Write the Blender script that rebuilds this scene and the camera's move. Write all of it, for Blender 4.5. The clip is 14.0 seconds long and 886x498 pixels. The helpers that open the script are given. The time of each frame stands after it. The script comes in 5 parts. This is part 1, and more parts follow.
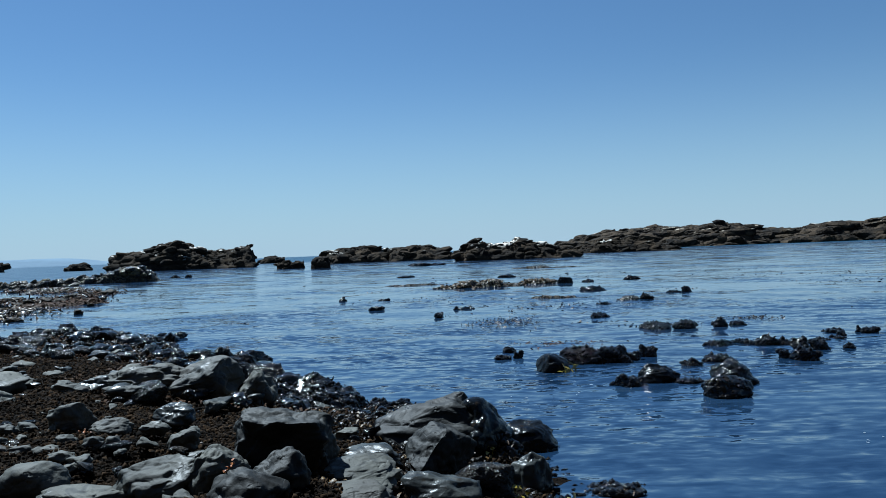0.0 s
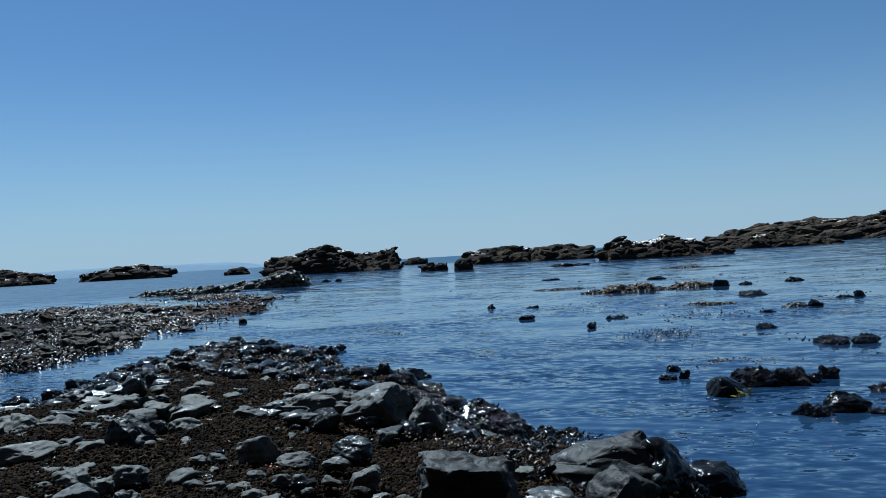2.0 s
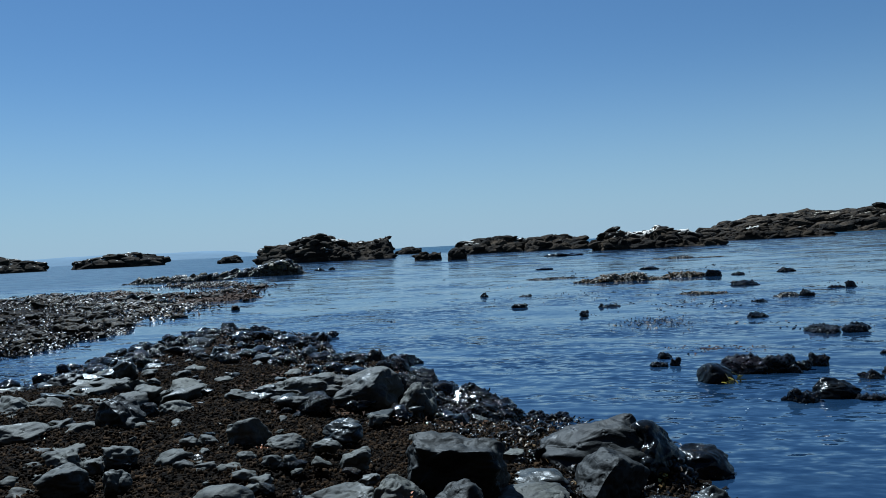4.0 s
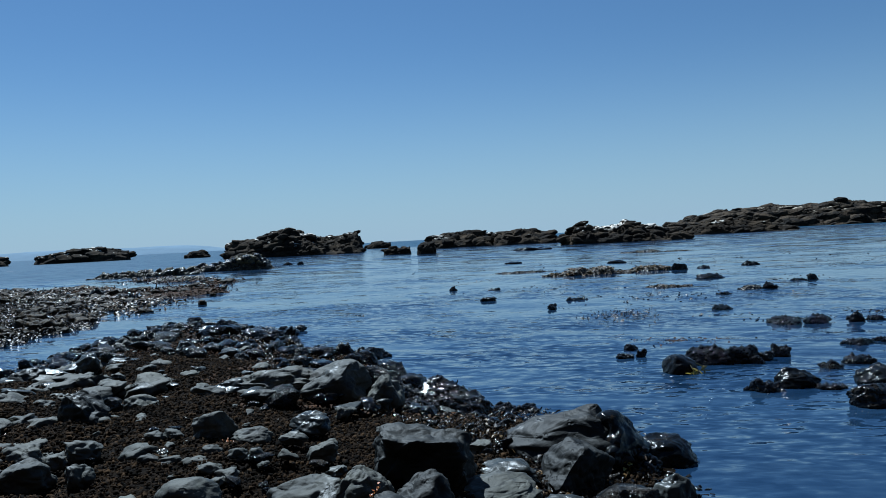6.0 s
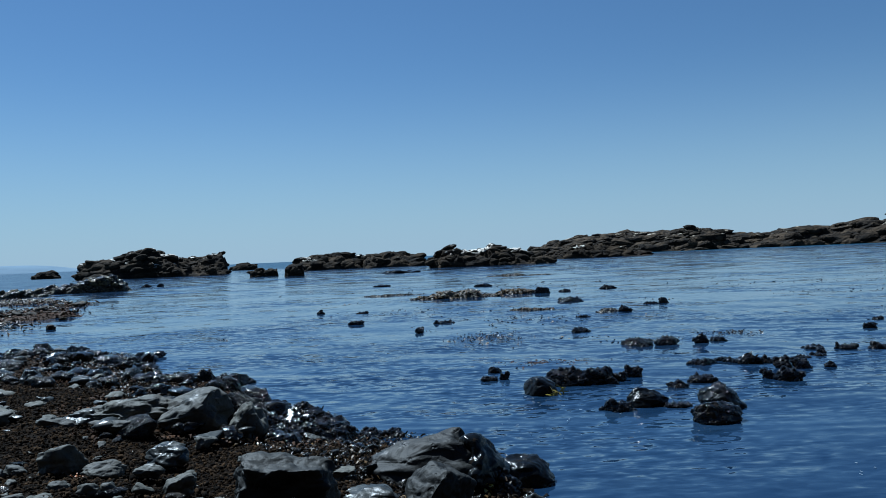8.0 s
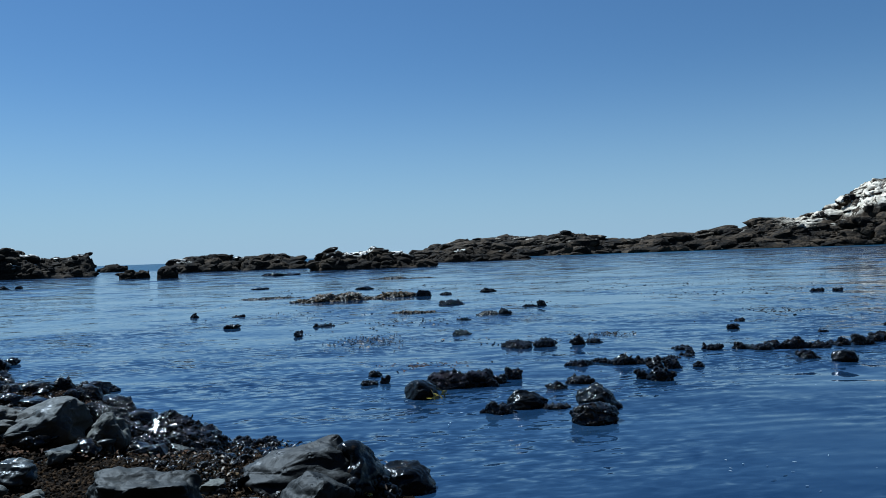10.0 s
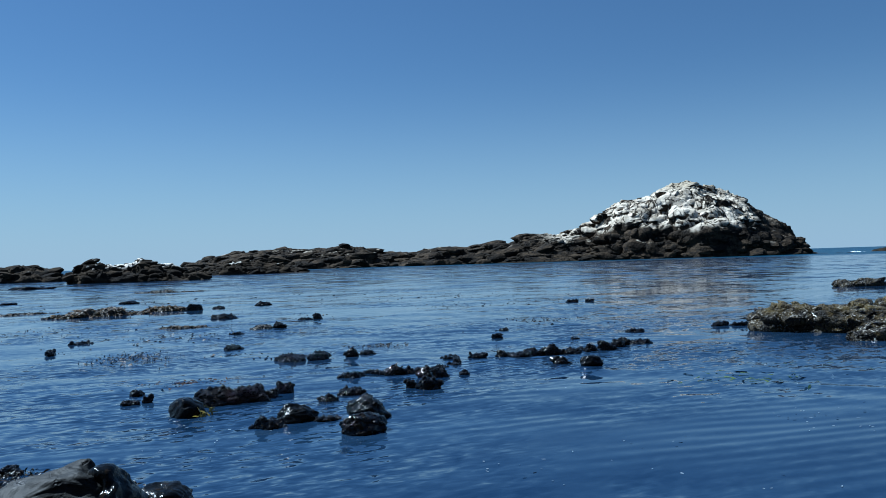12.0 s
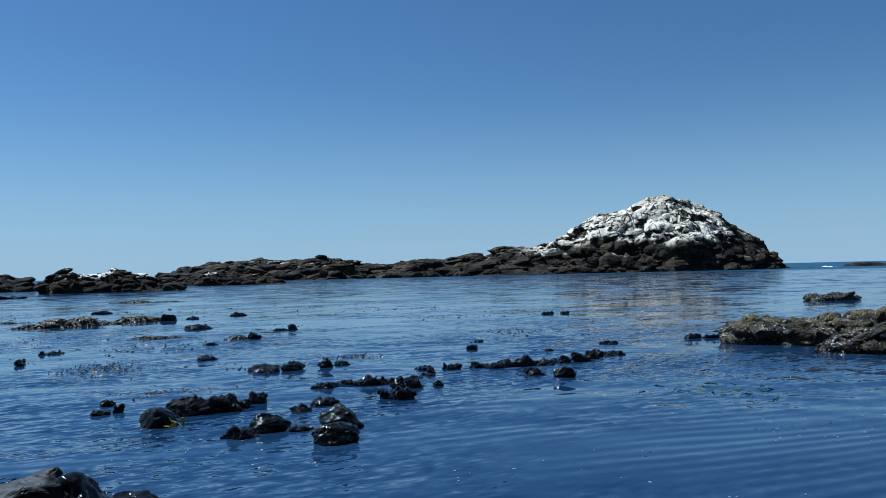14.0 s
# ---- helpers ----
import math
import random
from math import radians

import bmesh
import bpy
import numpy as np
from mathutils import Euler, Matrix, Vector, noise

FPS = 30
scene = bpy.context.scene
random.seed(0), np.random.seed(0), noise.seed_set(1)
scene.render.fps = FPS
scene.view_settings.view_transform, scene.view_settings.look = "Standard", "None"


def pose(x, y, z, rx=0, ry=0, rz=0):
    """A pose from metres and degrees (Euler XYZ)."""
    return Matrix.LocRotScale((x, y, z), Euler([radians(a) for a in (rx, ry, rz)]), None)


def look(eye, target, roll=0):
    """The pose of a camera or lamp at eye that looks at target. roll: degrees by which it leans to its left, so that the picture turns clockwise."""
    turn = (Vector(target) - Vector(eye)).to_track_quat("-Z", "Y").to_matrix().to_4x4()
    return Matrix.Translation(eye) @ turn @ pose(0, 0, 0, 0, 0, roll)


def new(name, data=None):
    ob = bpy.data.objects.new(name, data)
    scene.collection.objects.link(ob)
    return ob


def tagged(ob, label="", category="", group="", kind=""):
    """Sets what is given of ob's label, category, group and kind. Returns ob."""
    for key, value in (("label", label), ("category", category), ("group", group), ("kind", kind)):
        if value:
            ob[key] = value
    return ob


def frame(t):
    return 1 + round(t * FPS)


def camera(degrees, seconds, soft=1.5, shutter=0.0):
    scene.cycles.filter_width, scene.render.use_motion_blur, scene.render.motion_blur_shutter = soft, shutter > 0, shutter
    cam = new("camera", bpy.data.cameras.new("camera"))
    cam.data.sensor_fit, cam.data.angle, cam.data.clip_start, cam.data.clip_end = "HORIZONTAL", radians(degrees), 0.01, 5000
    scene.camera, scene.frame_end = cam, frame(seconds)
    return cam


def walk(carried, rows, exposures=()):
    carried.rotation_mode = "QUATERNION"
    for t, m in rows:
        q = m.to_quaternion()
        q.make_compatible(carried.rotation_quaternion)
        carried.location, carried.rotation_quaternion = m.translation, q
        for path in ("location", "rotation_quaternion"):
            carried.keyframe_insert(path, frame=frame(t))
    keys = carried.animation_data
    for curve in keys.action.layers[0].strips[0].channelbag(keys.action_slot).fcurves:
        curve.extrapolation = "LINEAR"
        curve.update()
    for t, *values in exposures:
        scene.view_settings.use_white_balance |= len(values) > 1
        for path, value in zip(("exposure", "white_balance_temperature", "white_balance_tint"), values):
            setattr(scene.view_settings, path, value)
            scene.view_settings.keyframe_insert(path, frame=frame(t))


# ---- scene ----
cam = camera(57.16, 14.0, soft=0.65)
# seconds; place in metres; turns in degrees
PATH = [
    (0.0, 0.000, -0.000, 1.100, 90.14, 2.24, -0.00),
    (0.5, -0.012, 0.009, 1.103, 90.13, 2.51, 0.12),
    (1.0, -0.055, 0.044, 1.142, 90.21, 2.91, 2.09),
    (1.5, -0.128, 0.060, 1.262, 90.45, 3.61, 6.41),
    (2.0, -0.159, 0.062, 1.298, 90.53, 3.31, 9.88),
    (2.5, -0.159, 0.067, 1.276, 90.30, 2.96, 9.83),
    (3.0, -0.156, 0.066, 1.271, 90.08, 2.88, 9.68),
    (5.5, -0.141, 0.070, 1.245, 89.42, 3.07, 8.11),
    (6.0, -0.138, 0.063, 1.248, 89.28, 2.99, 7.29),
    (6.5, -0.144, 0.068, 1.239, 89.26, 2.97, 6.87),
    (7.0, -0.144, 0.057, 1.247, 90.76, 2.94, 6.30),
    (7.5, -0.131, 0.036, 1.263, 90.59, 2.58, 2.98),
    (7.7, -0.119, 0.021, 1.268, 90.48, 2.53, 0.27),
    (9.8, -0.118, 0.120, 1.247, 90.31, 2.40, -6.57),
    (10.0, -0.103, 0.166, 1.250, 90.33, 2.04, -10.22),
    (10.5, -0.088, 0.142, 1.269, 90.74, 1.57, -18.20),
    (11.0, -0.078, 0.121, 1.273, 90.83, 1.53, -22.58),
    (11.5, -0.071, 0.095, 1.260, 90.75, 1.60, -24.98),
    (12.0, -0.069, 0.090, 1.249, 90.73, 1.73, -25.71),
    (12.5, -0.065, 0.079, 1.247, 90.72, 1.72, -25.65),
    (13.0, -0.058, 0.067, 1.243, 90.79, 1.47, -25.79),
    (13.5, -0.065, 0.060, 1.238, 90.91, 1.33, -26.09),
    (14.0, -0.062, 0.041, 1.235, 91.55, 1.35, -27.31),
]
walk(cam, [(t, pose(x, y, z, rx, ry, rz)) for t, x, y, z, rx, ry, rz in PATH], exposures=[(0.0, 0.97, 5200.0, 1.0), (0.5, 0.85, 5120.0, 1.0), (1.0, 0.83, 5100.0, 1.0), (2.0, 0.77, 5080.0, 1.0), (6.5, 0.75, 5080.0, 1.0), (10.0, 0.78, 4950.0, 1.0), (14.0, 0.79, 4860.0, 1.0)])

# ---- light: a high sun ahead of the first view, clear blue sky ----
SUN_AZ, SUN_EL = -38.0, 55.0
world = bpy.data.worlds.new("sky")
scene.world = world
world.use_nodes = True
wn = world.node_tree.nodes
sky = wn.new("ShaderNodeTexSky")
sky.sky_type, sky.sun_disc = "NISHITA", False
sky.sun_elevation, sky.sun_rotation = radians(SUN_EL), radians(SUN_AZ)
sky.altitude, sky.air_density, sky.dust_density, sky.ozone_density = 0.0, 1.0, 0.0, 3.5
# pale sea haze that thickens evenly towards the horizon all round
wl = world.node_tree.links
aim = wn.new("ShaderNodeSeparateXYZ")
wl.new(wn.new("ShaderNodeTexCoord").outputs["Generated"], aim.inputs[0])
haze = wn.new("ShaderNodeMapRange")
haze.interpolation_type = "SMOOTHERSTEP"
for key, value in (("From Min", 0.26), ("From Max", -0.12), ("To Min", 0.0), ("To Max", 1.0)):
    haze.inputs[key].default_value = value
wl.new(aim.outputs[2], haze.inputs[0])
air = wn.new("ShaderNodeMix")
air.data_type = "RGBA"
wl.new(haze.outputs[0], air.inputs[0])
wl.new(sky.outputs[0], air.inputs[6])
air.inputs[7].default_value = (6.1, 7.6, 8.7, 1.0)
wl.new(air.outputs[2], wn["Background"].inputs[0])
wn["Background"].inputs[1].default_value = 0.036
sun_data = bpy.data.lights.new("sun", "SUN")
sun_data.energy, sun_data.angle, sun_data.color = 5.0, radians(0.53), (1.0, 0.96, 0.9)
sun = new("sun", sun_data)
sun_way = Vector((math.sin(radians(SUN_AZ)) * math.cos(radians(SUN_EL)), math.cos(radians(SUN_AZ)) * math.cos(radians(SUN_EL)), math.sin(radians(SUN_EL))))
sun.matrix_world = look(sun_way * 60, (0, 0, 0))


# how steep the sea's waves are, from chop down to ripples, and out at sea
SLOPE = (0.2, 0.5, 1.25, 1.3)


# ---- node materials ----
class Mat:
    """A small builder round one Principled material."""

    def __init__(self, name):
        self.m = bpy.data.materials.new(name)
        self.m.use_nodes = True
        self.t = self.m.node_tree
        self.b = self.t.nodes["Principled BSDF"]
        self.co = self.node("ShaderNodeTexCoord").outputs["Object"]
        self.geo = self.node("ShaderNodeNewGeometry")

    def node(self, kind, **values):
        n = self.t.nodes.new(kind)
        for key, value in values.items():
            if key == "op":
                n.operation = value
            else:
                n.inputs[key.replace("_", " ")].default_value = value
        return n

    def link(self, a, b):
        self.t.links.new(a, b)

    def space(self, scale, world_space=False):
        n = self.node("ShaderNodeMapping", Scale=scale)
        self.link(self.geo.outputs["Position"] if world_space else self.co, n.inputs[0])
        return n.outputs[0]

    def noise(self, scale, detail=4.0, rough=0.55, at=None, distort=0.0):
        n = self.node("ShaderNodeTexNoise", Scale=scale, Detail=detail, Roughness=rough, Distortion=distort)
        self.link(at or self.geo.outputs["Position"], n.inputs["Vector"])
        return n.outputs["Fac"]

    def cells(self, scale, at=None, edge=False):
        n = self.node("ShaderNodeTexVoronoi", Scale=scale)
        if edge:
            n.feature = "DISTANCE_TO_EDGE"
        self.link(at or self.geo.outputs["Position"], n.inputs["Vector"])
        return n.outputs["Distance"]

    def ramp(self, fac, lo, hi, a=0.0, b=1.0):
        n = self.node("ShaderNodeMapRange", From_Min=lo, From_Max=hi, To_Min=a, To_Max=b)
        n.interpolation_type = "SMOOTHSTEP"
        self.link(fac, n.inputs[0])
        return n.outputs[0]

    def math(self, op, a, b):
        n = self.node("ShaderNodeMath", op=op)
        for i, v in enumerate((a, b)):
            if isinstance(v, (int, float)):
                n.inputs[i].default_value = v
            else:
                self.link(v, n.inputs[i])
        return n.outputs[0]

    def mix(self, fac, a, b):
        n = self.t.nodes.new("ShaderNodeMix")
        n.data_type = "RGBA"
        for i, v in ((0, fac), (6, a), (7, b)):
            if isinstance(v, tuple):
                n.inputs[i].default_value = (*v, 1.0)
            elif isinstance(v, (int, float)):
                n.inputs[i].default_value = v
            else:
                self.link(v, n.inputs[i])
        return n.outputs[2]

    def axis(self, index, vector=None):
        n = self.t.nodes.new("ShaderNodeSeparateXYZ")
        self.link(vector or self.geo.outputs["Position"], n.inputs[0])
        return n.outputs[index]

    def bump(self, height, distance, strength=1.0, after=None):
        n = self.node("ShaderNodeBump", Distance=distance, Strength=strength)
        self.link(height, n.inputs["Height"])
        if after:
            self.link(after, n.inputs["Normal"])
        return n.outputs[0]

    def done(self, color, rough, normal=None, spec=0.5, ior=1.5):
        for key, v in (("Base Color", color), ("Roughness", rough)):
            if isinstance(v, tuple):
                self.b.inputs[key].default_value = (*v, 1.0)
            elif isinstance(v, (int, float)):
                self.b.inputs[key].default_value = v
            else:
                self.link(v, self.b.inputs[key])
        if normal:
            self.link(normal, self.b.inputs["Normal"])
        self.b.inputs["Specular IOR Level"].default_value = spec
        self.b.inputs["IOR"].default_value = ior
        return self.m


def obj_random(m):
    return m.node("ShaderNodeObjectInfo").outputs["Random"]


def make_dry_rock(name="dry_grey_rock", k=1.0, damp=0.0):
    m = Mat(name)
    base = m.mix(m.ramp(m.noise(4.0, 4.0), 0.35, 0.65), (0.056 * k, 0.055 * k, 0.045 * k), (0.108 * k, 0.105 * k, 0.086 * k))
    base = m.mix(m.ramp(m.noise(22.0, 6.0, 0.7), 0.5, 0.68, 0.0, 0.75), base, (0.03 * k, 0.032 * k, 0.033 * k))
    base = m.mix(m.ramp(m.noise(9.0, 4.0, 0.6), 0.58, 0.7, 0.0, 0.5), base, (0.135 * k, 0.136 * k, 0.115 * k))
    base = m.mix(m.ramp(m.noise(2.2, 3.0), 0.56, 0.66, 0.0, 0.55), base, (0.05 * k, 0.04 * k, 0.028 * k))
    crack = m.ramp(m.math("ABSOLUTE", m.math("SUBTRACT", m.noise(1.7, 2.0, 0.5, m.space((1.0, 1.0, 2.2), True), 1.2), 0.5), 0.0), 0.0, 0.012)
    base = m.mix(m.ramp(crack, 0.0, 1.0, 0.6, 0.0), base, (0.015, 0.016, 0.016))
    base = m.mix(m.math("MULTIPLY", obj_random(m), 0.4), base, (0.045 * k, 0.048 * k, 0.05 * k))
    n = m.bump(m.noise(6.0, 3.0, 0.5, None, 0.6), 0.03, 0.9)
    n = m.bump(m.noise(38.0, 5.0, 0.6), 0.0045, 0.8, n)
    n = m.bump(crack, 0.003, 0.25, n)
    n = m.bump(m.ramp(m.noise(17.0, 2.0), 0.62, 0.72, 1.0, 0.0), 0.006, 0.7, n)
    wet = m.ramp(m.noise(3.5, 4.0), 0.56, 0.64)
    return m.done(base, m.ramp(wet, 0.0, 1.0, 0.68 - damp, 0.46 - 0.4 * damp), n, 0.16 + 0.2 * damp)


def make_wet_rock(name="wet_black_rock", tint=(0.003, 0.0033, 0.0036), light=(0.04, 0.035, 0.029), fine=80.0, bump=0.024, matte=0.0):
    m = Mat(name)
    base = m.mix(m.ramp(m.noise(9.0, 5.0), 0.4, 0.65), tint, light)
    base = m.mix(m.ramp(m.noise(24.0, 3.0), 0.6, 0.7, 0.0, 0.7), base, (0.018, 0.012, 0.006))
    n = m.bump(m.noise(fine, 4.0, 0.6), bump, 0.8)
    n = m.bump(m.ramp(m.cells(fine * 0.6), 0.0, 0.5), bump * 0.5, 0.6, n)
    return m.done(base, m.ramp(m.noise(14.0, 4.0), 0.35, 0.7, 0.12 + matte, 0.26 + matte), n, 0.06 if matte > 0.2 else 0.15)


def make_mussel():
    m = Mat("mussel_crust")
    base = m.mix(m.ramp(m.noise(18.0, 4.0), 0.4, 0.62), (0.0025, 0.0025, 0.003), (0.012, 0.0095, 0.0065))
    n = m.bump(m.ramp(m.cells(34.0), 0.0, 0.6, 1.0, 0.0), 0.009, 0.9)
    n = m.bump(m.noise(90.0, 3.0, 0.6), 0.002, 0.7, n)
    return m.done(base, m.ramp(m.noise(30.0, 3.0), 0.35, 0.7, 0.06, 0.15), n, 0.22)


def make_island_rock(name="island_rock", bare=0.6):
    m = Mat(name)
    streak = m.space((0.2, 0.2, 1.1), True)
    base = m.mix(m.ramp(m.noise(1.0, 6.0, 0.65, streak), 0.38, 0.62), (0.011, 0.0082, 0.0055), (0.042, 0.0305, 0.0195))
    base = m.mix(m.ramp(m.noise(0.7, 5.0, 0.65), 0.47, 0.6, 0.0, 0.85), base, (0.0095, 0.0085, 0.0078))
    base = m.mix(m.ramp(m.noise(2.6, 6.0, 0.7), 0.55, 0.68, 0.0, 0.5), base, (0.07, 0.054, 0.036))
    z = m.axis(2)
    up = m.axis(2, m.geo.outputs["Normal"])
    spots = m.math("MULTIPLY", m.ramp(m.noise(0.45, 4.0), bare, bare + 0.04), m.ramp(up, 0.5, 0.85))
    spots = m.math("MULTIPLY", spots, m.ramp(z, 1.1, 1.7))
    base = m.mix(m.math("MULTIPLY", spots, 0.95), base, (0.66, 0.61, 0.53))
    n = m.bump(m.noise(1.6, 5.0, 0.6, m.space((0.6, 0.6, 1.5), True), 0.6), 0.25, 0.8)
    n = m.bump(m.noise(5.0, 4.0, 0.6), 0.05, 0.7, n)
    return m.done(base, 0.9, n, 0.05)


def make_guano_rock():
    m = Mat("guano_rock")
    streak = m.space((0.16, 0.16, 0.9), True)
    base = m.mix(m.ramp(m.noise(1.0, 6.0, 0.65, streak), 0.38, 0.62), (0.012, 0.009, 0.006), (0.056, 0.04, 0.025))
    base = m.mix(m.ramp(m.noise(0.55, 6.0, 0.68), 0.49, 0.6, 0.0, 0.9), base, (0.0105, 0.009, 0.0078))
    u, z = m.axis(0, m.co), m.axis(2)
    up = m.axis(2, m.geo.outputs["Normal"])
    high = m.math("ADD", z, m.math("MULTIPLY", m.noise(0.16, 5.0), 7.0))
    low_tail = m.ramp(u, 84.0, 98.0, 2.6, 0.0)
    band = m.math("MULTIPLY", m.ramp(m.math("ADD", high, low_tail), 9.6, 11.2), m.math("MULTIPLY", m.ramp(u, 78.0, 88.0), m.ramp(m.math("ADD", u, m.math("MULTIPLY", m.noise(0.2, 3.0), 10.0)), 130.0, 136.0, 1.0, 0.06)))
    # bare black outcrops break the white; dark lines paint in the clefts' shade
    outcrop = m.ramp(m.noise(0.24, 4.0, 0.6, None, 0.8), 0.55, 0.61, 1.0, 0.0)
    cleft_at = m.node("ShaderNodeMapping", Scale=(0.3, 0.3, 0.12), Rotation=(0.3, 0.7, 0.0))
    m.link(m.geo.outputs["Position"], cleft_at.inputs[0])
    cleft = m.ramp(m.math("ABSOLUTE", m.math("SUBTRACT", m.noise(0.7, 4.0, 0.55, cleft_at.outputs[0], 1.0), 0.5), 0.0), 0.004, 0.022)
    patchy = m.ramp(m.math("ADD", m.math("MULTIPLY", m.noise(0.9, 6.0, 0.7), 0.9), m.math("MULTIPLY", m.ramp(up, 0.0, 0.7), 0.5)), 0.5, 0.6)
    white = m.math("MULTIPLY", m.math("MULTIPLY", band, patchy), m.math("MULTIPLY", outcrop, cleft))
    ledge = m.math("MULTIPLY", m.math("MULTIPLY", m.ramp(m.noise(0.35, 5.0), 0.6, 0.66), m.ramp(up, 0.7, 0.92)), m.ramp(z, 2.2, 3.6, 0.0, 0.6))
    pale = m.mix(m.ramp(m.noise(0.5, 6.0, 0.65), 0.35, 0.65), (0.36, 0.3, 0.22), (0.7, 0.61, 0.48))
    pale = m.mix(m.ramp(m.math("ADD", z, m.math("MULTIPLY", m.noise(0.5, 4.0), 4.0)), 17.4, 18.8, 0.0, 0.8), pale, (0.36, 0.3, 0.21))
    base = m.mix(m.math("MAXIMUM", white, ledge), base, pale)
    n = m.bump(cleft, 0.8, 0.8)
    n = m.bump(m.noise(0.45, 5.0, 0.58, None, 0.6), 0.9, 0.9, n)
    n = m.bump(m.noise(1.3, 5.0, 0.6), 0.4, 0.8, n)
    return m.done(base, 0.85, n, 0.08)


def make_barnacle_rock():
    m = Mat("barnacle_rock")
    up = m.axis(2, m.geo.outputs["Normal"])
    base = m.mix(m.ramp(m.noise(3.0, 5.0), 0.38, 0.62), (0.008, 0.0062, 0.0036), (0.03, 0.0225, 0.0115))
    base = m.mix(m.ramp(m.noise(5.0, 5.0, 0.6), 0.44, 0.56, 0.0, 0.8), base, (0.066, 0.048, 0.02))
    base = m.mix(m.ramp(m.noise(14.0, 5.0, 0.65), 0.46, 0.6), base, (0.008, 0.007, 0.006))
    white = m.math("MULTIPLY", m.ramp(m.noise(26.0, 4.0, 0.6), 0.54, 0.64), m.ramp(m.noise(2.5, 3.0), 0.45, 0.6))
    base = m.mix(m.math("MULTIPLY", white, m.ramp(up, -0.2, 0.5)), base, (0.36, 0.33, 0.28))
    # ochre rockweed grows above the mussel line
    weed = m.math("MULTIPLY", m.ramp(m.noise(7.0, 5.0, 0.7), 0.42, 0.56), m.ramp(m.math("ADD", m.axis(2), m.math("MULTIPLY", m.noise(1.5, 3.0), 0.3)), 0.42, 0.56, 0.0, 0.85))
    base = m.mix(weed, base, (0.125, 0.094, 0.036))
    n = m.bump(m.noise(14.0, 6.0, 0.65), 0.08, 1.0)
    n = m.bump(m.ramp(m.cells(30.0), 0.0, 0.6, 1.0, 0.0), 0.02, 0.8, n)
    return m.done(base, m.ramp(m.noise(8.0, 3.0), 0.42, 0.62, 0.1, 0.6), n, 0.2)


def make_island_varied(name, a, b, rough, spec=0.5, scale=40.0, few=1.0):
    m = Mat(name)
    base = m.mix(m.math("POWER", m.geo.outputs["Random Per Island"], few), a, b)
    base = m.mix(m.ramp(m.noise(scale, 3.0), 0.4, 0.7, 0.0, 0.5), base, tuple(c * 0.45 for c in a))
    n = m.bump(m.noise(scale * 4, 3.0), 0.004, 0.6)
    return m.done(base, rough, n, spec)


def make_ground():
    m = Mat("shore_ground")
    base = m.mix(m.ramp(m.noise(6.0, 6.0), 0.4, 0.62), (0.006, 0.0038, 0.002), (0.018, 0.0112, 0.0058))
    base = m.mix(m.ramp(m.noise(45.0, 5.0, 0.7), 0.45, 0.7), base, (0.007, 0.005, 0.004))
    n = m.bump(m.noise(60.0, 5.0, 0.65), 0.03, 1.0)
    n = m.bump(m.noise(12.0, 4.0), 0.05, 0.8, n)
    return m.done(base, m.ramp(m.noise(4.0, 3.0), 0.4, 0.7, 0.6, 0.95), n, 0.02)


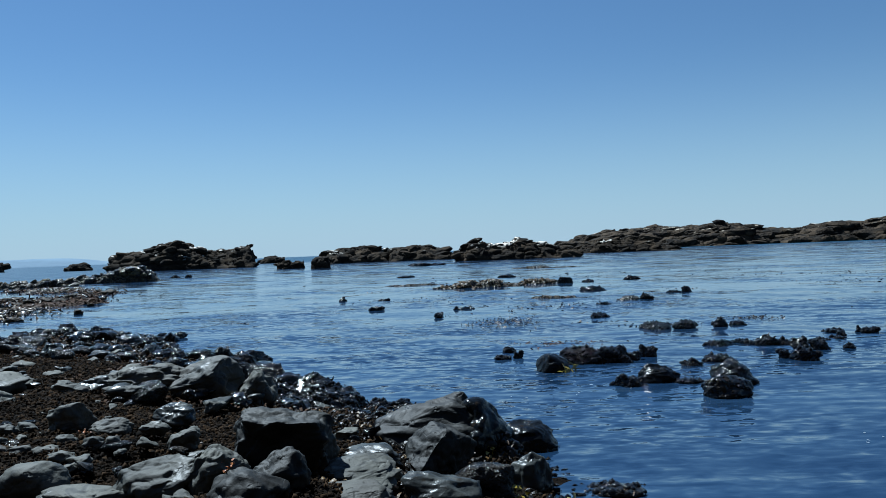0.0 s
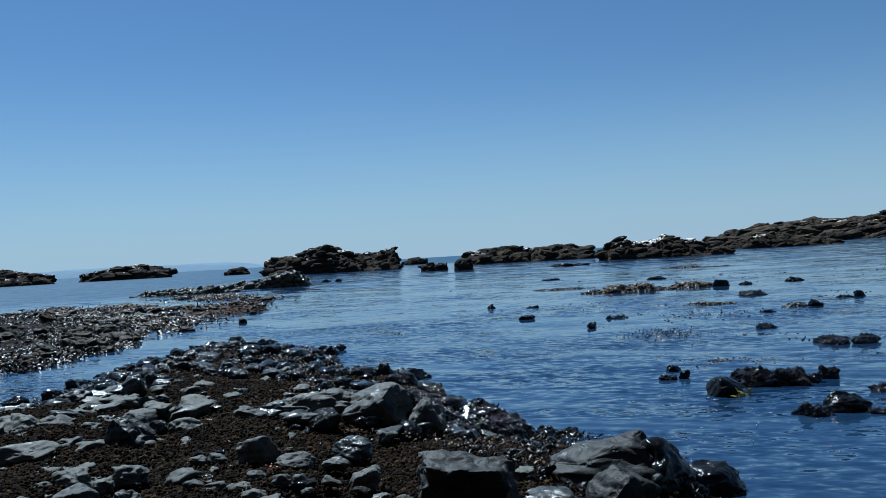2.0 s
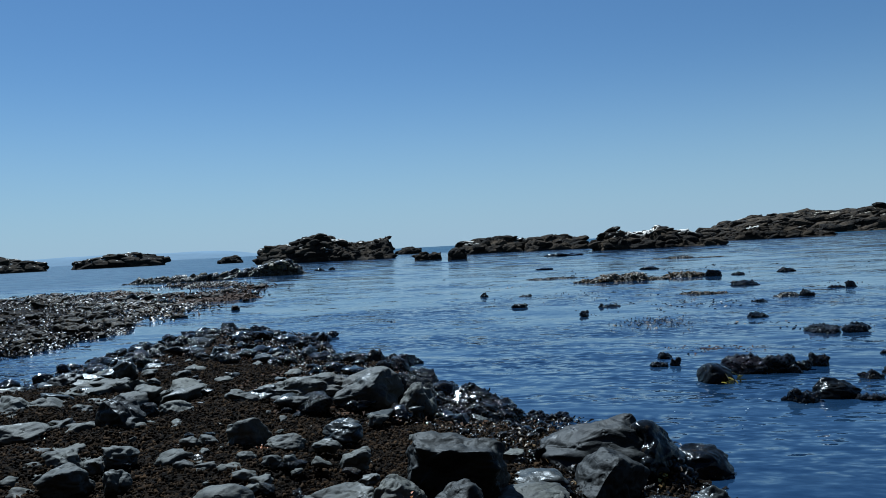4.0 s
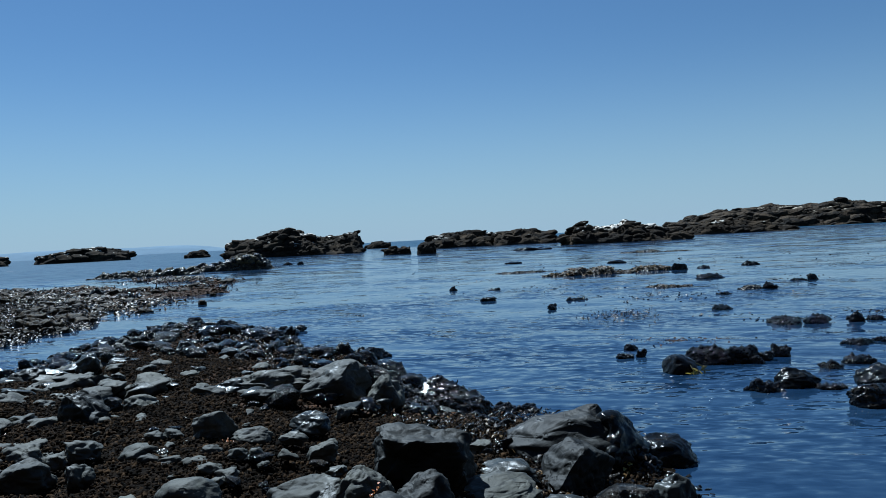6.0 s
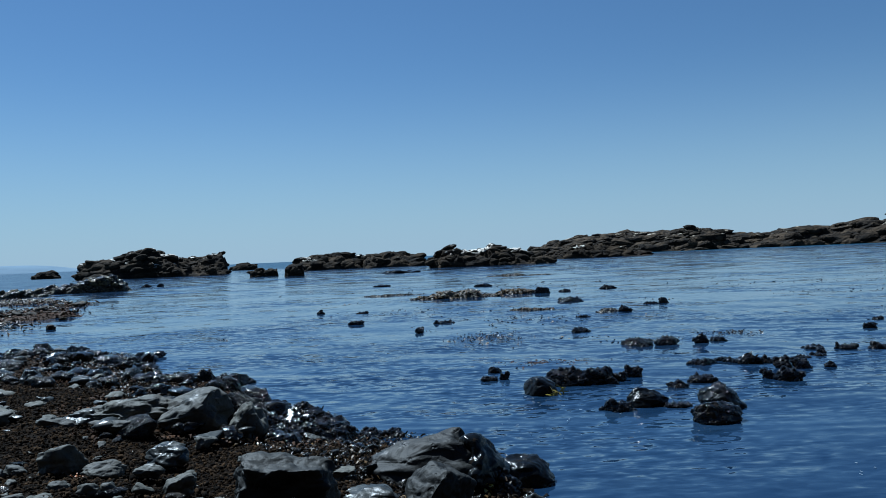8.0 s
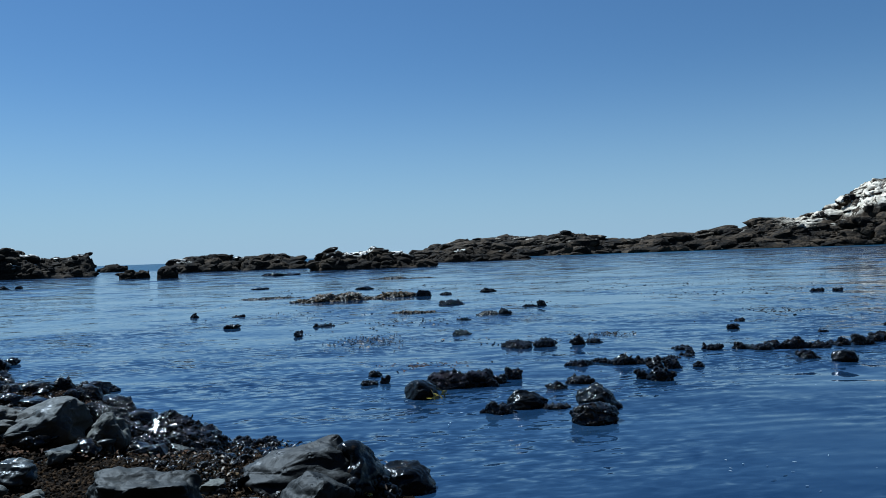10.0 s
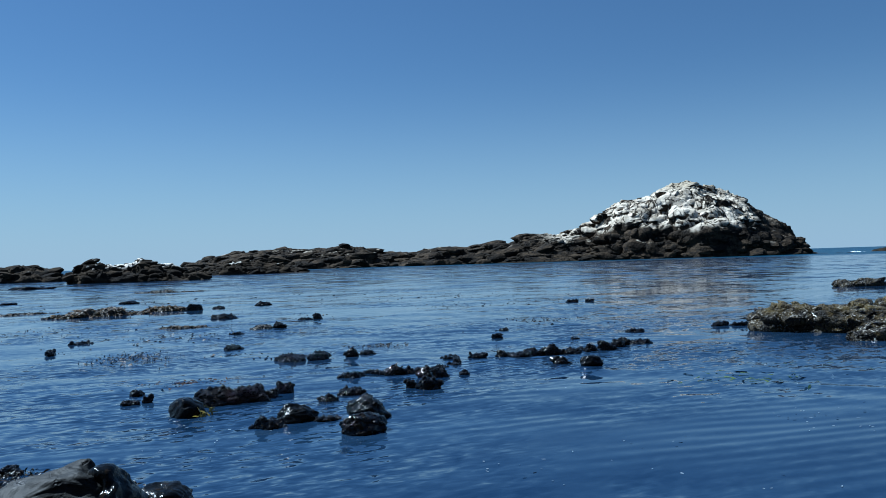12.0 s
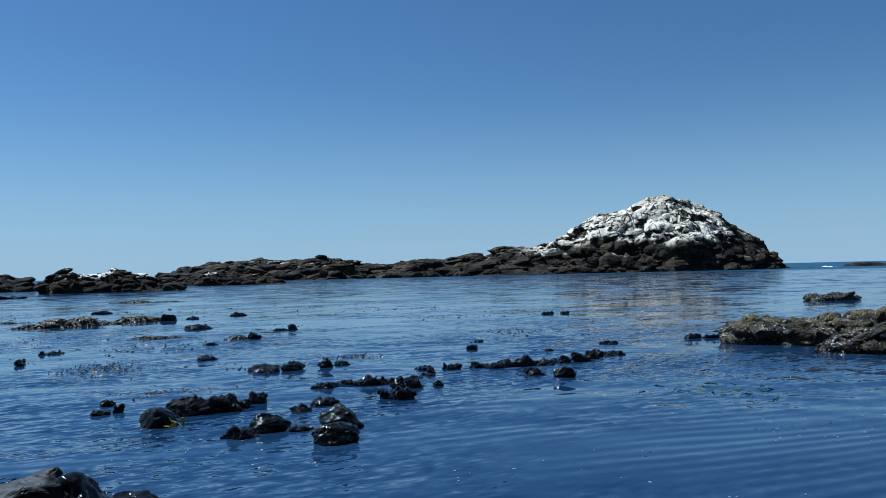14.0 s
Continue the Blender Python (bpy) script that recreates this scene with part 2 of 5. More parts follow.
def make_water():
    m = Mat("sea_water")
    far = m.node("ShaderNodeVectorMath", op="LENGTH")
    m.link(m.geo.outputs["Position"], far.inputs[0])
    away = far.outputs["Value"]
    # the open sea begins beyond the reefs and the chain of islets
    seaward = m.math("SUBTRACT", m.math("MULTIPLY", m.axis(0), -0.9), m.math("MULTIPLY", m.axis(1), 0.25))
    open_sea = m.math("MAXIMUM", m.ramp(away, 130.0, 175.0), m.math("MULTIPLY", m.ramp(seaward, 4.0, 14.0), m.ramp(away, 34.0, 60.0)))
    # a sheltered patch of still water off the shore
    lee = m.node("ShaderNodeVectorMath", op="DISTANCE")
    m.link(m.geo.outputs["Position"], lee.inputs[0])
    lee.inputs[1].default_value = (5.2, 5.2, 0.0)
    shelter = m.ramp(lee.outputs["Value"], 1.2, 3.6, 0.3, 1.0)
    swell = m.space((0.4, 1.0, 1.0), True)
    # wind lies on the lagoon in broad uneven bands, with cat's-paws inside them
    bands = m.ramp(m.noise(0.055, 4.0, 0.6, m.space((0.55, 1.5, 1.0), True), 0.6), 0.4, 0.58, 0.3, 1.0)
    bands = m.math("MAXIMUM", bands, m.ramp(away, 11.0, 34.0, 0.0, 0.7))
    paws = m.ramp(m.noise(0.33, 3.0, 0.55, m.space((0.7, 1.2, 1.0), True), 0.8), 0.38, 0.64, 0.15, 1.25)
    wind = m.math("MAXIMUM", m.math("MULTIPLY", m.math("MULTIPLY", bands, paws), shelter), m.math("MULTIPLY", open_sea, 0.75))
    plan = m.space((0.65, 1.4, 1.0), True)

    def waves(scale, steep, weight, detail=2.0, at=plan, lean=0.525):
        """Random slopes at one size of wave; waves run in to the shore, so the side towards it is the steeper."""
        n = m.node("ShaderNodeTexNoise", Scale=scale, Detail=detail, Roughness=0.5, Distortion=0.4)
        m.link(at, n.inputs["Vector"])
        off = m.node("ShaderNodeVectorMath", op="SUBTRACT")
        m.link(n.outputs["Color"], off.inputs[0])
        off.inputs[1].default_value = (0.5, lean, 0.5)
        flat = m.node("ShaderNodeVectorMath", op="MULTIPLY")
        m.link(off.outputs[0], flat.inputs[0])
        flat.inputs[1].default_value = (0.9 * steep, steep, 0.0)
        size = m.node("ShaderNodeVectorMath", op="SCALE")
        m.link(flat.outputs[0], size.inputs[0])
        m.link(m.math("MULTIPLY", weight, wind) if weight else wind, size.inputs["Scale"])
        return size.outputs[0]

    def add(a, b):
        n = m.node("ShaderNodeVectorMath", op="ADD")
        m.link(a, n.inputs[0])
        m.link(b, n.inputs[1])
        return n.outputs[0]

    tip = add(m.geo.outputs["Normal"], waves(1.5, SLOPE[0], m.ramp(away, 4.0, 13.0, 0.4, 1.0), 3.0))
    tip = add(tip, waves(3.6, SLOPE[1], m.ramp(away, 9.0, 30.0, 1.0, 0.6), lean=0.522))
    tip = add(tip, waves(11.0, SLOPE[2], m.ramp(away, 6.0, 22.0, 1.0, 0.25), lean=0.525))
    tip = add(tip, waves(0.6, SLOPE[3], m.math("MAXIMUM", open_sea, m.ramp(away, 20.0, 60.0, 0.0, 0.85)), 4.0))
    # a train of long low ripples running in from the lagoon
    train = m.noise(0.55, 2.0, 0.5, swell)
    phase = m.math("ADD", m.math("MULTIPLY", m.axis(1), 33.0), m.math("ADD", m.math("MULTIPLY", m.axis(0), 5.0), m.math("MULTIPLY", train, 24.0)))
    beat = m.math("MULTIPLY", m.math("SINE", phase, 0.0), m.math("MULTIPLY", m.ramp(m.noise(0.8, 2.0, 0.5, swell), 0.42, 0.62, 0.0, 0.045), m.ramp(away, 5.0, 12.0, 1.0, 0.0)))
    push = m.t.nodes.new("ShaderNodeCombineXYZ")
    m.link(beat, push.inputs[1])
    unit = m.node("ShaderNodeVectorMath", op="NORMALIZE")
    m.link(add(tip, push.outputs[0]), unit.inputs[0])
    # shoals and weed below the surface tint the water
    base = m.mix(m.ramp(m.noise(0.5, 4.0, 0.6, swell), 0.35, 0.7), (0.006, 0.0165, 0.041), (0.0145, 0.032, 0.065))
    base = m.mix(m.ramp(m.noise(1.9, 5.0, 0.65, swell, 1.0), 0.55, 0.7, 0.0, 0.5), base, (0.026, 0.046, 0.075))
    base = m.mix(open_sea, base, (0.005, 0.033, 0.062))
    m.link(m.ramp(open_sea, 0.0, 1.0, 0.5, 0.12), m.b.inputs["Specular IOR Level"])
    return m.done(base, m.math("ADD", m.ramp(open_sea, 0.0, 1.0, 0.0, 0.22), m.ramp(away, 6.0, 40.0, 0.03, 0.08)), unit.outputs[0], 0.5, 1.5)


def make_plain(name, color, rough=0.6, spec=0.4, vary=0.35, scale=12.0):
    m = Mat(name)
    base = m.mix(m.ramp(m.noise(scale, 5.0), 0.35, 0.7), color, tuple(c * (1 - vary) for c in color))
    return m.done(base, rough, m.bump(m.noise(scale * 3, 4.0), 0.01, 0.6), spec)


M_DRY = make_dry_rock("dry_grey_rock", 0.84)
# darker variety of the grey rock; its colour also deepens shaded boulder fronts
M_DARK = make_dry_rock("shaded_dark_grey_rock", 0.2, 0.05)
M_WET = make_wet_rock()
M_SMOOTH = make_wet_rock("smooth_wet_rock", (0.003, 0.0033, 0.0035), (0.009, 0.0095, 0.0095), 18.0, 0.012)
M_SLAB = make_wet_rock("damp_slate_rock", (0.023, 0.0245, 0.023), (0.058, 0.06, 0.055), 30.0, 0.006, 0.14)
M_REEF = make_wet_rock("weedy_reef_rock", (0.008, 0.0056, 0.0032), (0.044, 0.03, 0.0155), 40.0, 0.024, 0.4)
M_MUSSEL = make_mussel()
M_ISLAND = make_island_rock()
M_CAPPED = make_island_rock("white_capped_rock", 0.545)
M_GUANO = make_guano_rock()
M_BARNACLE = make_barnacle_rock()
M_ALGAE = make_island_varied("brown_turf_algae", (0.0025, 0.0016, 0.0009), (0.046, 0.0265, 0.012), 0.92, 0.05, 5.0, 2.0)
M_FROND = make_island_varied("wet_dark_seaweed", (0.005, 0.004, 0.003), (0.022, 0.0135, 0.006), 0.26, 0.11)
M_KELP = make_island_varied("golden_kelp", (0.035, 0.017, 0.005), (0.12, 0.07, 0.018), 0.45, 0.2)
M_RUST = make_island_varied("rust_seaweed", (0.022, 0.009, 0.0035), (0.075, 0.034, 0.012), 0.7, 0.06)
M_YELLOW = make_island_varied("yellow_kelp", (0.2, 0.15, 0.015), (0.36, 0.28, 0.03), 0.3, 0.5)
M_ORANGE = make_island_varied("orange_sponge", (0.28, 0.08, 0.015), (0.45, 0.16, 0.03), 0.4, 0.4)
M_GREEN = make_island_varied("eelgrass", (0.015, 0.035, 0.015), (0.09, 0.13, 0.035), 0.35, 0.3)
M_BEAD = make_island_varied("wet_mussel_shell", (0.004, 0.004, 0.005), (0.007, 0.006, 0.005), 0.08, 0.3)
M_GROUND = make_ground()
M_WATER = make_water()
M_FOAM = make_plain("sea_foam", (0.8, 0.82, 0.84), 0.9, 0.2, 0.1)
M_FLECK = make_plain("drifting_foam", (0.2, 0.24, 0.28), 0.9, 0.1, 0.3)
# distance haze is painted as the hills' blue-grey base colour
M_HILL = make_plain("haze_painted_hills", (0.15, 0.2, 0.25), 1.0, 0.0, 0.12, 0.01)


# ---- number helpers ----
def hash01(ix, iy, iz, salt):
    h = (ix * 374761393 + iy * 668265263 + iz * 2147483647 + salt * 1274126177) & 0xFFFFFFFF
    h = ((h ^ (h >> 13)) * 1274126177) & 0xFFFFFFFF
    return ((h ^ (h >> 16)) & 0xFFFFFF) / 16777215.0


def value_noise(p, salt=0):
    """Smooth noise in -1..1 at the rows of p."""
    i = np.floor(p).astype(np.int64)
    f = p - i
    f = f * f * f * (f * (f * 6 - 15) + 10)
    out = 0.0
    for dx in (0, 1):
        for dy in (0, 1):
            for dz in (0, 1):
                w = (f[:, 0] if dx else 1 - f[:, 0]) * (f[:, 1] if dy else 1 - f[:, 1]) * (f[:, 2] if dz else 1 - f[:, 2])
                out = out + w * hash01(i[:, 0] + dx, i[:, 1] + dy, i[:, 2] + dz, salt)
    return out * 2 - 1


def fbm(p, octaves=4, salt=0, gain=0.5, ridged=False):
    out, amp = np.zeros(len(p)), 1.0
    for k in range(octaves):
        v = value_noise(p * 2.0 ** k + 17.3 * k, salt + k)
        out += amp * (1 - 2 * np.abs(v) if ridged else v)
        amp *= gain
    return out


def cell_noise(p, salt=0):
    """Distances to the nearest and second nearest of scattered seeds."""
    i = np.floor(p).astype(np.int64)
    d1, d2 = np.full(len(p), 9.0), np.full(len(p), 9.0)
    for dx in (-1, 0, 1):
        for dy in (-1, 0, 1):
            for dz in (-1, 0, 1):
                c = [i[:, 0] + dx, i[:, 1] + dy, i[:, 2] + dz]
                s = np.stack([c[k] + hash01(c[0], c[1], c[2], salt + 31 * k) for k in range(3)], 1)
                d = np.linalg.norm(p - s, axis=1)
                d2 = np.where(d < d1, d1, np.minimum(d2, d))
                d1 = np.minimum(d1, d)
    return d1, d2


def smoothstep(x, lo, hi):
    s = np.clip((x - lo) / (hi - lo), 0, 1)
    return s * s * (3 - 2 * s)


def mesh_of(name, verts, faces, material, smooth=True):
    """A mesh from arrays of vertices and of faces (all of one size)."""
    verts, faces = np.asarray(verts, np.float32), np.asarray(faces, np.int32)
    me = bpy.data.meshes.new(name)
    me.vertices.add(len(verts))
    me.vertices.foreach_set("co", verts.ravel())
    n, k = faces.shape
    me.loops.add(n * k)
    me.loops.foreach_set("vertex_index", faces.ravel())
    me.polygons.add(n)
    me.polygons.foreach_set("loop_start", np.arange(0, n * k, k, dtype=np.int32))
    me.polygons.foreach_set("use_smooth", np.full(n, smooth))
    me.update(calc_edges=True)
    me.validate()
    me.materials.append(material)
    return me


def grid_faces(nu, nv):
    a = (np.arange(nu - 1)[:, None] * nv + np.arange(nv - 1)[None, :]).ravel()
    return np.stack([a, a + nv, a + nv + 1, a + 1], 1)


BALLS = {}


def ball(sub):
    """Unit icosphere as arrays."""
    if sub not in BALLS:
        bm = bmesh.new()
        bmesh.ops.create_icosphere(bm, subdivisions=sub, radius=1.0)
        bm.verts.ensure_lookup_table()
        BALLS[sub] = (np.array([v.co[:] for v in bm.verts]), np.array([[v.index for v in f.verts] for f in bm.faces]))
        bm.free()
    return BALLS[sub]


# ---- ground and water ----
SHORE = [(-14, 0), (-11, 3), (-7.6, 5.2), (-5.9, 6.9), (-6.05, 8.2), (-6.2, 9.2), (-6.5, 10.8), (-6.5, 11.9), (-6.1, 12.5), (-5.4, 12.7), (-4.5, 12.2), (-3.7, 10.9),
         (-3.3, 9.7), (-2.2, 9.0), (-1.75, 7.8), (-1.05, 6.6), (-0.72, 6.05), (-0.3, 5.75), (0.2, 5.25), (0.42, 4.6), (0.48, 4.0), (0.55, 3.5), (0.95, 2.9), (1.2, 1.5), (1.8, 0), (3.5, -4),
         (3.5, -14), (-14, -14)]
REEF = [(-8.3, 9.8), (-8.2, 10.8), (-8.6, 12.0), (-8.5, 13.4), (-9.0, 14.4), (-10.2, 16.4), (-12.0, 19.5), (-14.6, 23.0), (-19.0, 26.8), (-26, 27.5), (-30, 20), (-24, 10), (-15, 5), (-11, 6)]


def shore_distance(x, y, ring):
    """Signed distance to a shoreline: positive on land."""
    best, inside = np.full(x.shape, 1e9), np.zeros(x.shape, bool)
    for (ax, ay), (bx, by) in zip(ring, ring[1:] + ring[:1]):
        ex, ey = bx - ax, by - ay
        k = np.clip(((x - ax) * ex + (y - ay) * ey) / (ex * ex + ey * ey), 0, 1)
        best = np.minimum(best, np.hypot(x - ax - k * ex, y - ay - k * ey))
        if ay != by:
            inside ^= ((ay > y) != (by > y)) & (x < ax + (y - ay) * ex / ey)
    return np.where(inside, best, -best)


def land(x, y):
    """Height of the ground over the sea's level."""
    x, y = np.asarray(x, float), np.asarray(y, float)
    s = np.clip(shore_distance(x, y, SHORE) / 2.0, -4, 1)
    a = np.where(s > 0, 0.25 * (np.clip(s, 0, 1) ** 2 * (3 - 2 * np.clip(s, 0, 1))) ** 0.8, 0.3 * s)
    r = np.clip(shore_distance(x, y, REEF) / 1.5, -4, 1)
    b = np.where(r > 0, 0.05 * r, 0.35 * r)
    return np.maximum(np.maximum(a, b), -1.2)


def land_at(x, y):
    return float(land(np.array([x]), np.array([y]))[0])


def lines(fine_lo, fine_hi, step, far, growth=1.35, hold=9e9, until=0.0, since=0.0):
    """Grid lines: even between two places, ever wider outside, at most hold apart between since and until."""
    out = list(np.arange(fine_lo, fine_hi + step * 0.5, step))
    for start, way, end in ((fine_hi, 1, until), (fine_lo, -1, -since)):
        d, at = step, start * way
        while at < far:
            d = min(d * growth, hold if at < end else 9e9)
            at = min(at + d, far)
            out.append(at * way)
    return np.array(sorted(set(round(v, 4) for v in out)))


gx, gy = np.meshgrid(lines(-9.0, 1.2, 0.06, 4800), lines(1.2, 13.2, 0.065, 4800), indexing="ij")
gp = np.stack([gx.ravel(), gy.ravel(), 0 * gx.ravel()], 1)
gz = land(gp[:, 0], gp[:, 1])
near = np.abs(gp[:, 0]) + np.abs(gp[:, 1]) < 90
gz[near] += (0.012 + 0.038 * smoothstep(gz[near], 0.02, 0.15)) * fbm(gp[near] * 1.6, 3, 5) + 0.014 * fbm(gp[near] * 9, 3, 9)
ground = tagged(new("ground", mesh_of("ground", np.c_[gp[:, :2], gz], grid_faces(*gx.shape), M_GROUND)), "dark brown rocky shore and sea bed with algae", "ground", kind="structure")

wx, wy = np.meshgrid(lines(-4.0, 9.0, 0.085, 4800, 1.12, 1.3, 60.0, -50.0), lines(3.4, 12.5, 0.07, 4800, 1.1, 0.4, 100.0, 3.4), indexing="ij")
wp = np.stack([wx.ravel(), wy.ravel(), 0 * wx.ravel()], 1)
reach = np.hypot(wp[:, 0], wp[:, 1])
gust = 0.14 + 0.86 * smoothstep(fbm(wp * (0.16, 0.35, 1.0), 3, 55), -0.35, 0.45)
gust *= 1 - 0.8 * np.exp(-((wp[:, 0] - 4.2) / 2.4) ** 2 - ((wp[:, 1] - 4.2) / 2.0) ** 2)


def crests(p, salt):
    """Ripples with narrowed, rounded crests."""
    n = value_noise(p, salt)
    return 1 - 2 * np.sqrt(n * n + 0.03)


bent = wp * (1.0, 1.0, 1.0) + 0.35 * np.stack([value_noise(wp * 0.7, 61), value_noise(wp * 0.7, 62), 0 * reach], 1)
turned = np.stack([bent[:, 0] * 0.95 - bent[:, 1] * 0.3, bent[:, 0] * 0.3 + bent[:, 1] * 0.95, 0 * reach], 1)
wz = 0.009 * value_noise(turned * (0.45, 1.0, 1), 40) * smoothstep(reach, 70, 30)
wz += gust * smoothstep(reach, 40, 18) * 0.0115 * crests(turned * (1.3, 2.3, 1), 41)
wz += gust * smoothstep(reach, 24, 12) * 0.0052 * crests(turned * (2.9, 5.2, 1), 42)
streaky = smoothstep(fbm(wp * (0.05, 0.26, 1.0), 3, 57), -0.3, 0.5)
wz += (0.2 + 0.8 * streaky) * smoothstep(reach, 11, 22) * smoothstep(reach, 130, 95) * 0.014 * crests(turned * (0.38, 1.0, 1), 44)
tagged(new("sea_water", mesh_of("sea_water", np.c_[wp[:, :2], wz], grid_faces(*wx.shape), M_WATER)), "calm blue rippled sea with sky reflections", "water", kind="structure")


# ---- rock builders ----
def rock_points(seed, sub, block=2.4, cuts=7, depth=0.7, rough=0.17, grain=0.014, cobble=0.0, cell=4.0, facets=(), worn=0.94, soft=0.1):
    """A boulder of about unit half-size: a blocky ball with flat cuts, well-worn edges, hollows and a few furrows."""
    rng = np.random.RandomState(seed)
    p, f = ball(sub)
    p = p / (np.abs(p) ** block).sum(1, keepdims=True) ** (1 / block)
    out = p / np.linalg.norm(p, axis=1, keepdims=True)
    p = p + out * (rough * 1.9 * fbm(p * 1.2 + seed * 1.7, 2, seed + 3, 0.4))[:, None]

    def cut(p, n, dist, share):
        over = np.clip((p @ n - dist) / soft, -30, 30)
        return p - n * (soft * np.log1p(np.exp(over)) * share)[:, None]

    for _ in range(cuts):
        n = rng.normal(size=3)
        p = cut(p, n / np.linalg.norm(n), depth * rng.uniform(0.85, 1.3), 0.9)
    for nx, ny, nz, dist in facets:
        p = cut(p, np.array((nx, ny, nz)) / math.sqrt(nx * nx + ny * ny + nz * nz), dist, worn)
    q = p + seed * 3.71
    warp = q + 0.3 * np.stack([fbm(q * 1.5 + k * 9, 2, seed + k) for k in range(3)], 1)
    flow = np.stack([warp[:, 0] * 1.1 + warp[:, 2] * 0.8, warp[:, 1] * 1.2, warp[:, 2] * 2.6 - warp[:, 0] * 1.3], 1)
    furrow = np.exp(-(value_noise(flow * 1.1 + 4.0, seed + 31) / 0.05) ** 2)
    p = p + out * (0.75 * rough * fbm(warp * 1.9, 2, seed, 0.4) + 1.1 * grain * fbm(flow * 2.4, 2, seed + 7, 0.45, True) + 0.4 * grain * fbm(warp * 9, 2, seed + 8) - 0.9 * grain * furrow)[:, None]
    if cobble:
        d1, d2 = cell_noise(q * cell, seed)
        p = p + out * (cobble * (0.55 - d1) + 0.3 * cobble * smoothstep(d2 - d1, 0.25, 0.0) * -1)[:, None]
    return p, f


def beads(seed, spots, normals, size):
    """Small rounded lumps seated on a skin: vertices and faces."""
    rng = np.random.RandomState(seed)
    p, f = ball(1)
    k = len(spots)
    s = (0.95 * size * rng.uniform(0.5, 1.5, k))[:, None, None] * rng.uniform(0.65, 1.3, (k, 1, 3))
    v = p[None] * (1 + 0.05 * rng.normal(size=(k, len(p), 1))) * s + (spots - normals * size * 0.42)[:, None, :]
    return v.reshape(-1, 3), ((np.arange(k) * len(p))[:, None, None] + f[None]).reshape(-1, 3)


def place(ob, x, y, z, yaw=0.0, tilt=0.0, lean=0.0):
    ob.matrix_basis = pose(x, y, z, tilt, lean, yaw)
    return ob


def part(name, mesh, parent, label=""):
    ob = new(name, mesh)
    ob.parent = parent
    return tagged(ob, label) if label else ob


def boulder(name, x, y, w, d, h, label, material, seed, yaw=0.0, base=None, sub=5, tilt=0.0, lean=0.0, sink=0.4, **shape):
    """A single rock: w across, d deep, with its top h over the ground."""
    p, f = rock_points(seed, sub, **shape)
    p = p / np.abs(p).max(0) * (w / 2, d / 2, h * (1 + sink) / 2)
    z = (max(land_at(x, y), -0.02) if base is None else base) + h * (1 - sink) / 2
    return tagged(place(new(name, mesh_of(name, p, f, material)), x, y, z, yaw, tilt, lean), label, "rock")


def fronds(seed, spots, normals, length, width, lift=0.35, droop=0.5, segs=3):
    """Curved blades of weed at the given spots: vertices and faces."""
    rng = np.random.RandomState(seed)
    n = len(spots)
    way = rng.normal(size=(n, 3))
    way -= normals * (way * normals).sum(1, keepdims=True)
    way /= np.linalg.norm(way, axis=1, keepdims=True) + 1e-9
    side = np.cross(normals, way)
    ln = length * rng.uniform(0.5, 1.4, n)[:, None]
    wd = width * rng.uniform(0.6, 1.4, n)[:, None]
    side = side + normals * rng.uniform(-0.6, 0.6, n)[:, None]
    rows = []
    for k in range(segs + 1):
        s = k / segs
        c = spots + way * ln * s + normals * ln * (lift * math.sin(2.6 * s) - droop * s * s * 0.6)
        half = side * wd * 0.5 * (0.35 + math.sin(math.pi * min(0.12 + s * 0.88, 0.97)))
        rows += [c - half, c + half]
    v = np.stack(rows, 1).reshape(-1, 3)
    b = (np.arange(n) * 2 * (segs + 1))[:, None, None] + (np.arange(segs) * 2)[None, :, None] + np.array([0, 1, 3, 2])[None, None, :]
    return v, b.reshape(-1, 4)


def skin_spots(p, f, n, seed, top=-0.1):
    """Places and normals on a triangle skin, mostly on what faces up."""
    rng = np.random.RandomState(seed)
    a, b, c = p[f[:, 0]], p[f[:, 1]], p[f[:, 2]]
    nn = np.cross(b - a, c - a)
    area = np.linalg.norm(nn, axis=1)
    nn = nn / (area[:, None] + 1e-12)
    wt = area * (nn[:, 2] > top)
    k = rng.choice(len(f), n, p=wt / wt.sum())
    r1, r2 = np.sqrt(rng.rand(n, 1)), rng.rand(n, 1)
    return a[k] * (1 - r1) + b[k] * r1 * (1 - r2) + c[k] * r1 * r2, nn[k]


